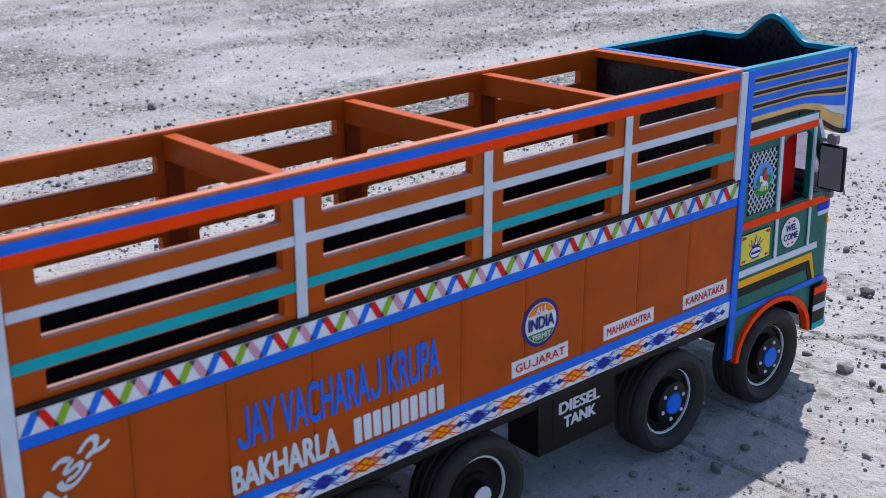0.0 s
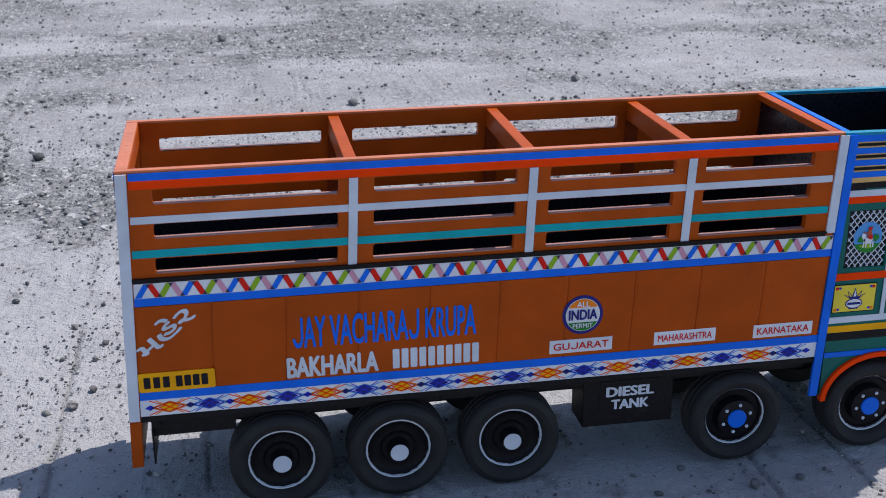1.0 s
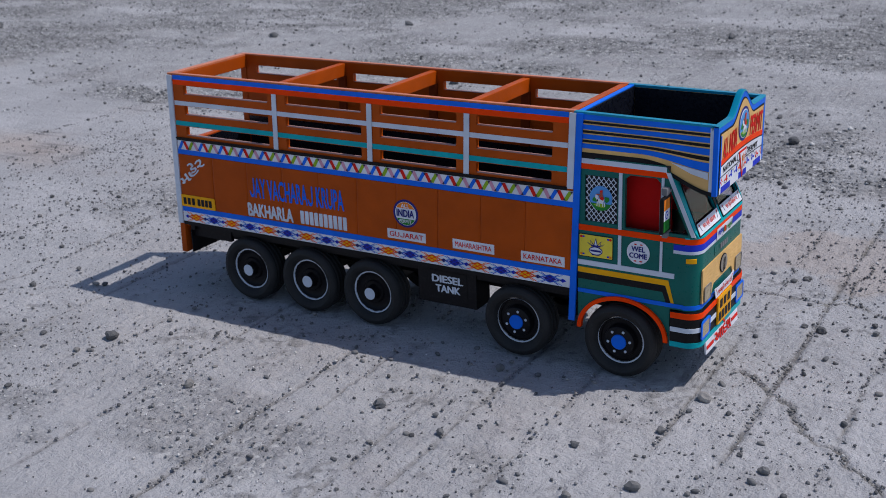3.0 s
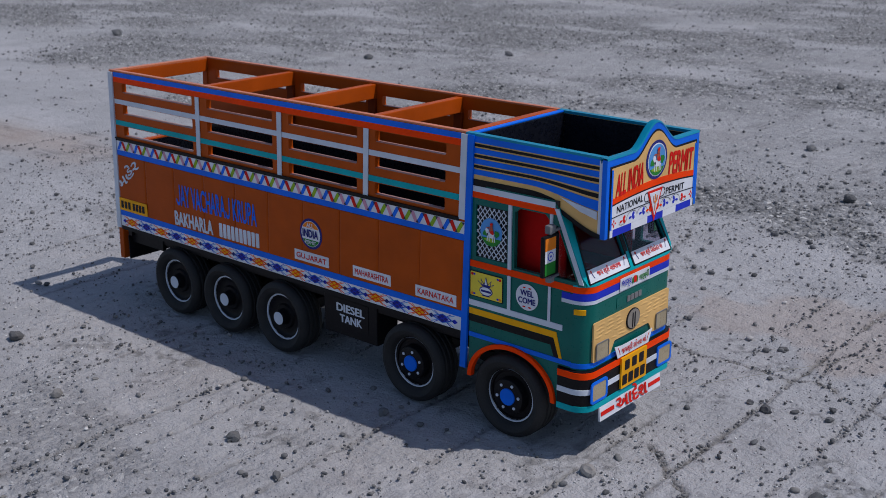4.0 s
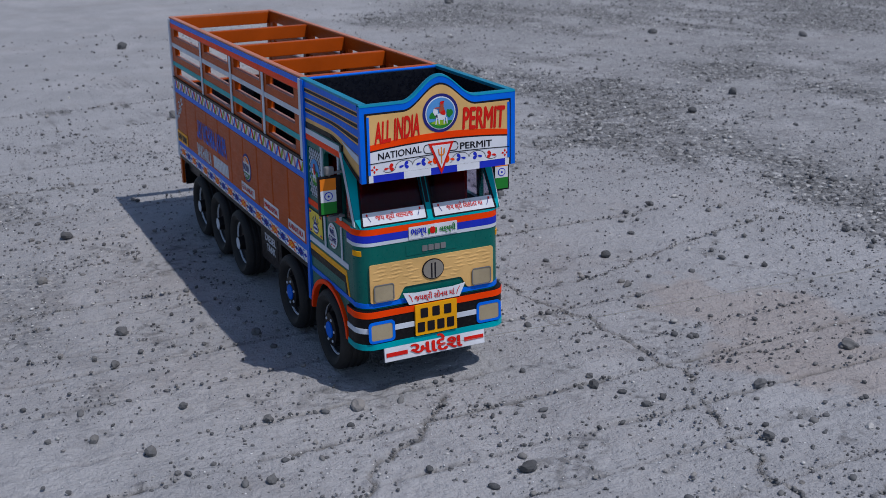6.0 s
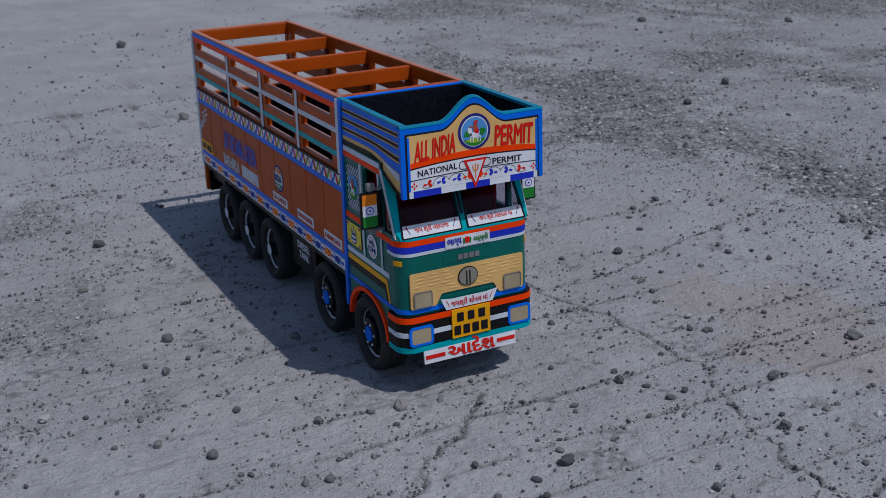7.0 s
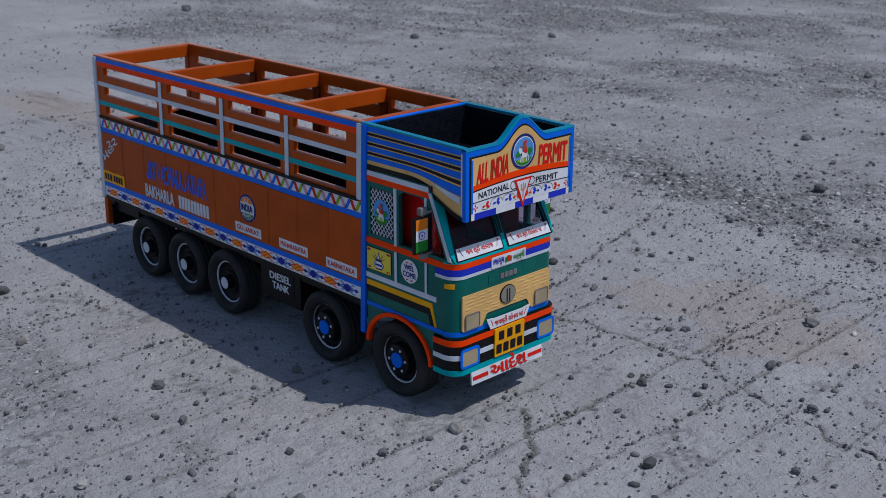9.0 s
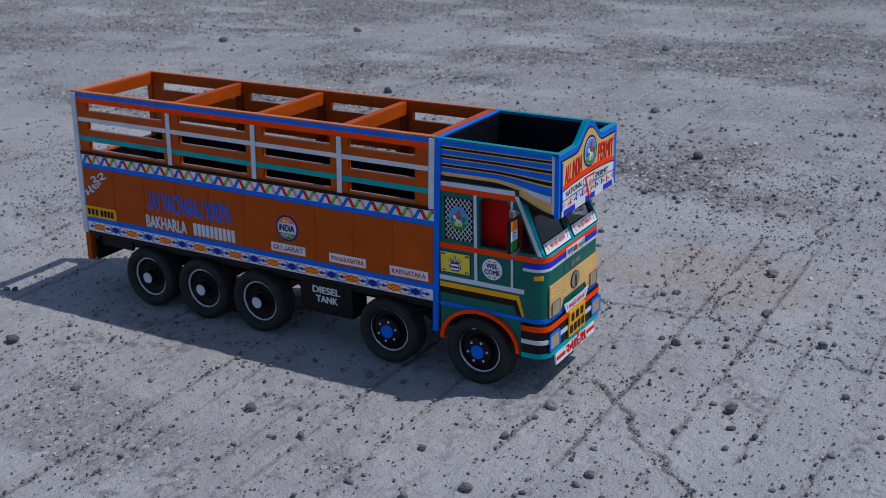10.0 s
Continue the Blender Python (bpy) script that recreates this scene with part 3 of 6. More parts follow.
# tail end: rail with stripes, open gap, tailgate and the board below
tail = part("tail_rail", plate([(0.0, 0.338), (WID, 0.338), (WID, TOP), (0, TOP)], [], face_frame((-0.0005, WID, 0), (0, -1, 0), (0, 0, 1)), 0.001), BROWN, truck)
for v0, v1, mat in ((0.351, 0.3575, BLUE), (0.3445, 0.351, SKIN), (0.3385, 0.3445, WHITE)):
    sheet("tail_stripe", [([(0.002, v0), (WID - 0.002, v0), (WID - 0.002, v1), (0.002, v1)], mat)], REAR, tail, 0.0012, 0.0006)
for y0 in (0.0005, WID - 0.0095):
    part("tail_post", box(-0.0006, 0.011, y0, y0 + 0.009, 0.108, 0.338, 0.0006), BROWN, truck)
gate = part("tailgate", box(-0.001, 0.011, 0.010, WID - 0.010, 0.108, 0.244, 0.0008), BROWN, truck, "tailgate painted white and brown with faded lettering")
G = face_frame((-0.001, WID, 0), (0, -1, 0), (0, 0, 1))
gp = [([(0.0105, 0.236), (WID - 0.0105, 0.236), (WID - 0.0105, 0.2435), (0.0105, 0.2435)], BLUE, 0.0),
      ([(0.0105, 0.212), (WID - 0.0105, 0.212), (WID - 0.0105, 0.236), (0.0105, 0.236)], PAPER, 0.0),
      ([(0.040, 0.176), (WID - 0.040, 0.176), (WID - 0.040, 0.183), (0.040, 0.183)], BLUE, 0.0),
      ([(0.0105, 0.128), (WID - 0.0105, 0.128), (WID - 0.0105, 0.146), (0.0105, 0.146)], PAPER, 0.0),
      ([(0.0105, 0.118), (WID - 0.0105, 0.118), (WID - 0.0105, 0.126), (0.0105, 0.126)], BLUE, 0.0)]
for i in range(9):
    gp.append((rrect(0.022 + i * 0.0155, 0.034 + i * 0.0155, 0.217, 0.231, 0.002, 2), CRIMSON, 0.0007))
for i in range(6):
    gp.append((rrect(0.055 + i * 0.0135, 0.065 + i * 0.0135, 0.189, 0.207, 0.002, 2), PAPER, 0.0002))
    gp.append((rrect(0.055 + i * 0.0135, 0.065 + i * 0.0135, 0.152, 0.170, 0.002, 2), PAPER, 0.0002))
for c in (0.028, WID - 0.028):
    gp.append((disc(c, 0.180, 0.013, 0.026, 28), PAPER, 0.0004))
    gp.append((disc(c, 0.188, 0.0085, 0.013, 20), PINK, 0.0010))
    gp.append((disc(c, 0.166, 0.0075, 0.007, 20), LEAF, 0.0010))
sheet("tail_painting", gp, G, gate, 0.0002, 0.0004, "white panel with red bars, pink and green ovals")
part("tailgate_lining", box(0.0112, 0.0124, 0.0112, WID - 0.0112, 0.119, 0.242, 0.0003), LINING, truck)
part("rear_apron", box(-0.0005, 0.0105, 0.0005, WID - 0.0005, 0.058, 0.1075, 0.001), BROWN, truck, "brown board hanging below the tailgate")
# black panel added to give the apron's inner face its shade
part("apron_lining", box(0.0107, 0.0125, 0.0030, WID - 0.0030, 0.0590, 0.0975, 0.0003), BLACK, truck)
part("apron_bracket", box(0.011, 0.020, 0.004, WID - 0.004, 0.098, 0.1075, 0.0006), BLACK, truck)

for ob in [o for o in truck.children if o.name.split(".")[0] in ("tail_rail", "tail_post", "tailgate", "rear_apron", "tailgate_lining", "front_bulkhead", "inner_post")]:
    lean_mesh(ob)

# ---- chassis, tank and wheels ----
for y in (0.052, 0.123):
    part("chassis_rail", box(0.0145, 0.85, y, y + 0.012, 0.073, 0.108, 0.001), BLACK, truck)
part("chassis_board", box(0.012, 0.70, 0.012, WID - 0.012, 0.096, 0.1105, 0.0008), BLACK, truck)
part("side_skirt", box(0.012, 0.092, 0.010, 0.016, 0.086, 0.1085, 0.0006), BLACK, truck)
tank = part("diesel_tank", box(0.450, 0.549, 0.010, 0.050, 0.049, 0.1075, 0.0015), BLACK, truck, "black box tank with white lettering")
tank_label = sheet("tank_label", [([(0.468, 0.061), (0.5335, 0.061), (0.5335, 0.101), (0.468, 0.101)], BLACK)], face_frame((0, 0.010, 0), (1, 0, 0), (0, 0, 1)), tank, 0.0, 0.0006)
TK = face_frame((0, 0.010, 0), (1, 0, 0), (0, 0, 1))
lettering("DIESEL", 0.4745, 0.5275, 0.0830, 0.0942, TK, WHITE, tank_label, 0.0009, 0.05)
lettering("TANK", 0.4805, 0.5225, 0.0680, 0.0792, TK, WHITE, tank_label, 0.0009, 0.05)

R = 0.052      # tyre radius; the axles stand at 0.049 over the datum
GZ = -0.003
WHEELS_X = (0.1345, 0.2530, 0.371, 0.619, 0.774)


def tyre_profile():
    """Tyre section from the outer bead round the tread to the inner bead."""
    pts = [(0.0335, 0.0080), (0.0352, 0.0040), (0.0385, 0.0004), (0.044, -0.0016), (0.0490, 0.0004), (0.0512, 0.0035)]
    for y in (0.0100, 0.0180, 0.0260):
        pts += [(R, y - 0.0024), (R - 0.0016, y - 0.0016), (R - 0.0016, y + 0.0016), (R, y + 0.0024)]
    pts += [(0.0512, 0.0335), (0.0490, 0.0365), (0.042, 0.038), (0.033, 0.036), (0.0325, 0.012), (0.0335, 0.0080)]
    return pts


def wheel(front):
    """A road wheel whose outer face looks to -y, its centre at the origin."""
    w = new("wheel")
    w.parent = truck
    w["label"] = "black rubber wheel with blue hub and silver bolts" if front else "black rubber wheel with dished rim and white hub cap"
    part("tyre", lathe(tyre_profile(), 56), RUBBER, w, "dusty black rubber tyre", True)
    if front:
        prof = [(0.0330, 0.0088), (0.0300, 0.0094), (0.0290, 0.0112), (0.0232, 0.0112), (0.0212, 0.0016), (0.0202, 0.0010), (0.0, 0.0010)]
    else:
        prof = [(0.0330, 0.0088), (0.0300, 0.0092), (0.0285, 0.0110), (0.024, 0.0125), (0.0185, 0.0125), (0.0165, 0.0095), (0.0118, 0.0095), (0.0104, 0.0020), (0.0099, -0.0014), (0.0, -0.0014)]
    rim = part("rim", lathe(prof, 44), BLACK, w, "black painted rim", True)
    bm = bmesh.new()
    rnd = random.Random(5 if front else 9)
    seg, rings = 72, []
    for i in range(seg):
        a = 2 * math.pi * i / seg
        full = 1.0 if not front else max(0.06, min(1.0, 0.75 + 1.1 * math.sin(a - radians(215))))
        wob, wob2 = rnd.uniform(-0.0005, 0.0005) * full, rnd.uniform(-0.0006, 0.0004) * full
        mid_r, half = 0.0326, 0.0011 * full
        rings.append([bm.verts.new((r * math.cos(a), y, r * math.sin(a))) for r, y in ((mid_r + half + wob, 0.0084), (mid_r + half * 0.7, 0.0068), (mid_r - half * 0.7, 0.0069), (mid_r - half + wob2, 0.0086))])
    for i in range(seg):
        for k in range(3):
            bm.faces.new((rings[i][k], rings[i][k + 1], rings[(i + 1) % seg][k + 1], rings[(i + 1) % seg][k]))
    part("white_ring", bm, WHITE, rim, "hand-painted white ring", True)
    if front:
        part("hub", lathe([(0.0106, 0.0014), (0.0106, -0.0004), (0.0100, -0.0011), (0.0, -0.0013)], 28), BLUE, w, "blue painted hub", True)
        for i in range(6):
            a = radians(60 * i + 20)
            bm = lathe([(0.0020, 0.0014), (0.0020, 0.0003), (0.0013, -0.0004), (0.0, -0.0005)], 8)
            bm.transform(Matrix.Translation((0.0158 * math.cos(a), 0, 0.0158 * math.sin(a))))
            part("bolt", bm, WHITE, w)
    else:
        part("hub_cap", lathe([(0.0094, -0.0010), (0.0094, -0.0017), (0.0089, -0.0021), (0.0, -0.0022)], 32), WHITE, w, "white painted hub cap", True)
    return w


first_rear, first_front = wheel(False), wheel(True)
for src, xs in ((first_rear, WHEELS_X[:3]), (first_front, WHEELS_X[3:])):
    for i, x in enumerate(xs):
        if i == 0:
            src.matrix_basis = pose(x, -0.003, 0.049)
        else:
            copy_thing(src, pose(x, -0.003, 0.049, 0, 13.0 * i))
        copy_thing(src, pose(x, WID + 0.003, 0.049, 0, 27.0 * i, 180))
for x in WHEELS_X:
    bm = lathe([(0.0, 0.012), (0.006, 0.012), (0.006, WID - 0.012), (0.0, WID - 0.012)], 14)
    bm.transform(Matrix.Translation((x, 0, 0.049)))
    part("axle", bm, BLACK, truck)
    part("axle_block", box(x - 0.012, x + 0.012, 0.050, 0.137, 0.053, 0.064, 0.001), BLACK, truck)

# ---- cab ----
CAB0 = 0.713
cab = new("cab")
cab.parent = truck
cab["label"] = "dark green wooden cab with painted stripes and stickers"
ARCH_C = (0.7775, 0.061)


def arch_points(ru, rv, n=22):
    return [(ARCH_C[0] + ru * math.cos(radians(180 * i / n)), ARCH_C[1] + rv * math.sin(radians(180 * i / n))) for i in range(n + 1)]


def cab_side(M, near):
    f = (lambda p: p) if near else mirrored
    arch = arch_points(0.0605, 0.0505)
    outline = [(CAB0, 0.066), (0.717, 0.066), (0.717, 0.061), *arch[::-1], (0.843, 0.061), (0.843, 0.109), (0.861, 0.109), (0.861, 0.207),
               (0.8758, 0.2092), (0.8385, 0.292), (0.832, 0.300), (CAB0, 0.300)]
    door_win = [(0.7785, 0.2105), (0.8265, 0.2105), (0.8265, 0.277), (0.821, 0.2825), (0.786, 0.2825), (0.7785, 0.277)]
    quarter = [(0.8345, 0.2125), (0.8650, 0.2125), (0.8378, 0.272), (0.8345, 0.272)]
    mesh_win = [(0.7225, 0.2135), (0.7685, 0.2135), (0.7685, 0.2765), (0.7225, 0.2765)]
    side = part("cab_side", plate(f(outline), [f(door_win), f(quarter), f(mesh_win)], M, 0.006), GREEN, cab)

    def bar(name, pts, mat, lift=0.0, thick=0.0007):
        return sheet(name, [(f(pts), mat)], M, side, lift, thick)

    def flat(name, u0, u1, v0, v1, mat, lift=0.0, thick=0.0007):
        return bar(name, [(u0, v0), (u1, v0), (u1, v1), (u0, v1)], mat, lift, thick)

    bar("blue_post", leaned([(0.7095, 0.068), (0.7185, 0.068), (0.7185, TOP - 0.0005), (0.7095, TOP - 0.0005)]), BLUE, -0.001, 0.0036)
    flat("red_stripe", CAB0, 0.836, 0.2845, 0.2918, RED)
    flat("white_stripe", CAB0, 0.834, 0.2918, 0.2985, WHITE)
    flat("red_stripe", CAB0, 0.861, 0.2, 0.208, RED)
    flat("blue_stripe", 0.846, 0.861, 0.191, 0.1985, ROYAL)
    flat("white_stripe", 0.846, 0.861, 0.1865, 0.191, WHITE)
    flat("white_stripe", CAB0, 0.848, 0.1515, 0.1585, WHITE, 0.0, 0.001)
    flat("white_batten", 0.7705, 0.775, 0.1585, 0.2, WHITE, 0.0008, 0.001)
    flat("white_batten", 0.7705, 0.775, 0.208, 0.2845, WHITE, 0.0, 0.0018)
    flat("door_edge", 0.828, 0.8315, 0.1585, 0.2, WHITE, 0.0008, 0.001)
    flat("door_edge", 0.828, 0.8315, 0.208, 0.2845, WHITE, 0.0, 0.0018)
    bar("yellow_stripe", [(CAB0, 0.1405), (0.8365, 0.1405), (0.8445, 0.1175), (0.8485, 0.1175), (0.8400, 0.148), (CAB0, 0.148)], YELLOW)
    bar("black_stripe", [(CAB0, 0.131), (0.8325, 0.131), (0.8375, 0.1175), (0.8435, 0.1175), (0.8358, 0.1398), (CAB0, 0.1398)], BLACK)
    flat("blue_stripe", CAB0, 0.861, 0.1115, 0.1172, BLUE, 0.0, 0.001)
    outer, inner = arch_points(0.0645, 0.0535, 26), arch_points(0.0590, 0.0480, 26)
    bm = bmesh.new()
    for lo, hi in ((-0.003, 0.004),):
        O = [[bm.verts.new((u, v, w)) for u, v in f(outer)] for w in (lo, hi)]
        I = [[bm.verts.new((u, v, w)) for u, v in f(inner)] for w in (lo, hi)]
        for i in range(len(outer) - 1):
            bm.faces.new((O[1][i], O[1][i + 1], I[1][i + 1], I[1][i]))
            bm.faces.new((O[0][i], O[0][i + 1], O[1][i + 1], O[1][i]))
            bm.faces.new((I[0][i], I[0][i + 1], I[1][i + 1], I[1][i]))
        for i in (0, -1):
            bm.faces.new((O[0][i], O[1][i], I[1][i], I[0][i]))
    bm.transform(M)
    part("wheel_arch", bm, RED, side, "orange-red painted wheel arch")
    # A-pillar line along the windscreen's edge
    bar("pillar_line", [(0.8690, 0.2110), (0.8750, 0.2110), (0.8390, 0.2915), (0.8335, 0.2915)], WHITE, 0.0, 0.0009)
    part("quarter_pane", plate(f(quarter), [], M @ Matrix.Translation((0, 0, -0.003)), 0.001), GLASS, side).visible_shadow = False
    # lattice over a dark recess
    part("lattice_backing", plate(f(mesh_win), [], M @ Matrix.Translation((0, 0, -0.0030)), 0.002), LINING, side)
    lat, step = [], 0.0068
    u0, u1, v0, v1 = 0.7235, 0.7675, 0.2145, 0.2755
    for k in range(-12, 13):
        for s in (1, -1):
            a = (u0 + u1) / 2 + k * step
            pts = []
            for j in range(41):
                v = v0 + (v1 - v0) * j / 40
                u = a + s * (v - (v0 + v1) / 2) * 0.82
                if u0 <= u <= u1:
                    pts.append((u, v))
            if len(pts) > 2:
                for q in ribbon([pts[0], pts[-1]], 0.0009):
                    lat.append((f(q), WHITE, 0.0004 if s > 0 else 0.0))
    sheet("lattice", lat, M, side, -0.0008, 0.0008, "white diagonal lattice")
    sheet("round_picture", [(f(disc(0.7455, 0.247, 0.0158, 0.0168)), SKYB, 0.0), (f(disc(0.7455, 0.247, 0.0158, 0.0168, a0=205, a1=335, n=20)), LEAF, 0.0003)]
                 + [(f(p), m, l) for p, m, l in picture(0.7455, 0.247, 0.0140, 0.0150)], M, side, 0.0006, 0.0004, "oval picture in sky blue and green")
    if near:
        pot = [(rrect(0.7145, 0.7635, 0.1635, 0.1955, 0.0015), INK, 0.0), (rrect(0.7155, 0.7625, 0.1645, 0.1945, 0.0012), SUNNY, 0.0003)]
        c = 0.739
        pot += [(disc(c, 0.1735, 0.0098, 0.0060, 24), NAVY, 0.0006), (disc(c, 0.1735, 0.0086, 0.0048, 24), PAPER, 0.0008),
                ([(c - 0.0075, 0.1722), (c + 0.0075, 0.1722), (c + 0.0075, 0.1748), (c - 0.0075, 0.1748)], NAVY, 0.0010),
                ([(c - 0.0060, 0.1672), (c + 0.0060, 0.1672), (c + 0.0044, 0.1688), (c - 0.0044, 0.1688)], NAVY, 0.0008),
                ([(c - 0.0062, 0.1792), (c + 0.0062, 0.1792), (c + 0.0070, 0.1810), (c - 0.0070, 0.1810)], NAVY, 0.0008),
                ([(c - 0.0030, 0.181), (c + 0.0030, 0.181), (c, 0.1915)], NAVY, 0.0008), ([(c - 0.0017, 0.1816), (c + 0.0017, 0.1816), (c, 0.1893)], PAPER, 0.0010)]
        for s in (-1, 1):
            pot += [([(c + s * 0.002, 0.181), (c + s * 0.0065, 0.181), (c + s * 0.0080, 0.1880)][::s], NAVY, 0.0007),
                    ([(c + s * 0.004, 0.1805), (c + s * 0.0090, 0.1808), (c + s * 0.0125, 0.1845)][::s], NAVY, 0.0006)]
            pot += [([(c + s * 0.0034, 0.1816), (c + s * 0.0058, 0.1816), (c + s * 0.0072, 0.1862)][::s], SUNNY, 0.0009),
                    ([(c + s * 0.0070, 0.1812), (c + s * 0.0090, 0.1814), (c + s * 0.0110, 0.1834)][::s], SUNNY, 0.0009)]
            for v, col, col2 in ((0.1915, CRIMSON, ROYAL), (0.1672, ORANGE, ROYAL)):
                pot += [(disc(c + s * 0.0205, v, 0.0022, 0.0017, 10), col, 0.0006), (disc(c + s * 0.0175, v + (0.0002), 0.0016, 0.0013, 10), col2, 0.0007)]
        sheet("pot_sticker", pot, M, side, 0.0006, 0.0003, "yellow sticker with a leafy pot and corner flowers")
    wel = sheet("welcome_sticker", [(f(disc(0.7985, 0.180, 0.0158)), PAPER, 0.0)], M, side, 0.0006, 0.0004, "round white sticker with navy letters")
    if near:
        lettering("WEL", 0.7890, 0.8080, 0.1815, 0.1885, M, NAVY, wel, 0.0013, 0.04)
        lettering("COME", 0.7862, 0.8108, 0.1722, 0.1792, M, NAVY, wel, 0.0013, 0.04)
        sheet("flourish", [(disc(0.7945 + d, 0.1682, 0.0022, 0.0009, 10), CRIMSON) for d in (0, 0.008)] + [(disc(0.7945 + d, 0.1912, 0.0020, 0.0008, 10), CRIMSON) for d in (0, 0.008)], M, wel, 0.0011, 0.0003)
    return side


cab_side(NEAR, True)
cab_side(FAR, False)


def front_outline(x_front, r, y0, y1, back, n=8):
    """Plan of the rounded cab front from the near side round to the far side."""
    pts = [(back, y0)]
    for i in range(n + 1):
        a = radians(-90 + 90 * i / n)
        pts.append((x_front - r + r * math.cos(a), y0 + r + r * math.sin(a)))
    for i in range(n + 1):
        a = radians(90 * i / n)
        pts.append((x_front - r + r * math.cos(a), y1 - r + r * math.sin(a)))
    pts.append((back, y1))
    return pts


def wrap(z0, z1, out=0.0, inner=0.005, x_front=None, r=0.019, y0=0.0, y1=None, back=0.8612, roundz=0.0):
    """A band that follows the rounded front between two heights."""
    x_front = FRONT_X if x_front is None else x_front
    y1 = WID if y1 is None else y1
    A = front_outline(x_front + out, r + out, y0 - out, y1 + out, back)
    B = front_outline(x_front - inner, max(r - inner, 0.004), y0 + inner, y1 - inner, back)
    bm = bmesh.new()
    vs = [[bm.verts.new((x, y, z)) for x, y in P] for P, z in ((A, z0), (A, z1), (B, z1), (B, z0))]
    n = len(A)
    for k in range(4):
        for i in range(n - 1):
            bm.faces.new((vs[k][i], vs[k][i + 1], vs[(k + 1) % 4][i + 1], vs[(k + 1) % 4][i]))
    for i in (0, n - 1):
        bm.faces.new([vs[k][i] for k in range(4)])
    return bm


nose = part("cab_front", wrap(0.1085, 0.2075), GREEN, cab, "rounded dark green cab front", True)
for name, z0, z1, mat in (("red_stripe", 0.2, 0.2078, RED), ("blue_stripe", 0.1912, 0.1998, ROYAL), ("white_stripe", 0.1868, 0.1910, WHITE), ("blue_stripe", 0.1105, 0.1165, BLUE)):
    part(name, wrap(z0, z1, 0.0008, 0.001), mat, nose, "", True)
part("sill", wrap(0.2076, 0.2095, 0.0010, 0.009), TEAL, nose, "teal ledge under the windscreen", True)
for s in (1, -1):
    bm = bmesh.new()
    cols_ = []
    for i in range(7):
        a = radians(-84 + 40 * i / 6)
        c = (FRONT_X - 0.019, 0.019)
        cols_.append([bm.verts.new((c[0] + r * math.cos(a), (c[1] + r * math.sin(a)) if s > 0 else WID - (c[1] + r * math.sin(a)), z)) for r, z in ((0.0186, 0.1745), (0.0201, 0.1748), (0.0201, 0.1809), (0.0186, 0.1812))])
    for p, q in zip(cols_, cols_[1:]):
        for k in range(4):
            bm.faces.new((p[k], p[(k + 1) % 4], q[(k + 1) % 4], q[k]))
    bm.faces.new(cols_[0])
    bm.faces.new(cols_[-1])
    part("side_lamp", bm, YELLOW, nose, "small yellow marker lamp")

# windscreen: sloping frame with two panes
SLOPE = Vector((0.8385 - 0.8776, 0, 0.292 - 0.2090))
SL = SLOPE.length
WS = face_frame((0.8776, 0, 0.2090), (0, 1, 0), SLOPE.normalized())
panes = [[(0.0075, 0.0016), (0.0893, 0.0016), (0.0893, SL - 0.004), (0.0165, SL - 0.004)],
         [(0.0987, 0.0016), (WID - 0.0060, 0.0016), (WID - 0.0140, SL - 0.004), (0.0987, SL - 0.004)]]
ws = part("windscreen_frame", plate([(0.0050, 0), (WID - 0.0038, 0), (WID - 0.0005, 0.009), (WID - 0.0005, SL), (0.0005, SL), (0.0005, 0.011)], panes, WS, 0.005), TEAL, cab, "teal windscreen frame")
for pn in panes:
    part("pane", plate(pn, [], WS @ Matrix.Translation((0, 0, -0.0025)), 0.001), TINTED, ws, "dark tinted windscreen glass").visible_shadow = False
    rim_pts = pn + [pn[0]]
    sheet("rubber_seal", [(q, BLACK) for q in ribbon(rim_pts, 0.0022)], WS, ws, 0.0002, 0.0008)
sheet("mullion_gap", [([(0.0918, 0.020), (0.0962, 0.020), (0.0962, SL - 0.004), (0.0918, SL - 0.004)], INK)], WS, ws, 0.0001, 0.0003)
texts = (("જય શ્રી વછરાજ", 0.0088, 0.0882), ("જય શ્રી િસકોતર માં", 0.0998, WID - 0.0078))
for body, u0, u1 in texts:
    bn = sheet("windscreen_banner", [([(u0, 0.0022), (u1, 0.0022), (u1 - (0.0014 if u0 > 0.05 else 0), 0.0172), (u0 + (0.0014 if u0 < 0.05 else 0), 0.0172)], PAPER)], WS, ws, 0.0010, 0.0004, "white banner with red devotional words")
    lettering(body, u0 + 0.0165, u1 - 0.0155, 0.0050, 0.0147, WS, CRIMSON, bn, 0.0018, 0.015)
    for e, s in ((u0 + 0.008, 1), (u1 - 0.008, -1)):
        sheet("flourish", [(q, NAVY) for q in ribbon([(e - s * 0.002, 0.0153), (e, 0.0103), (e + s * 0.002, 0.0063)], 0.0007)] + [(disc(e - s * 0.0018, 0.0143, 0.0012, 0.0016, 8), CRIMSON, 0.0002)], WS, bn, 0.0016, 0.0003)

# cab back wall, floor, roof and red seats
part("cab_back", box(CAB0 - 0.003, CAB0 + 0.003, 0.0065, WID - 0.0065, 0.112, 0.302, 0.0006), LINING, cab)
bm = bmesh.new()
for k in range(25):
    y = 0.012 + (WID - 0.024) * k / 24
    x = CAB0 + 0.0062 + 0.0018 * math.sin(k * 1.9)
    pair = [bm.verts.new((x, y, z)) for z in (0.150, 0.288)]
    if k:
        bm.faces.new((last[0], pair[0], pair[1], last[1]))
    last = pair
bmesh.ops.solidify(bm, geom=bm.faces[:], thickness=0.0008)
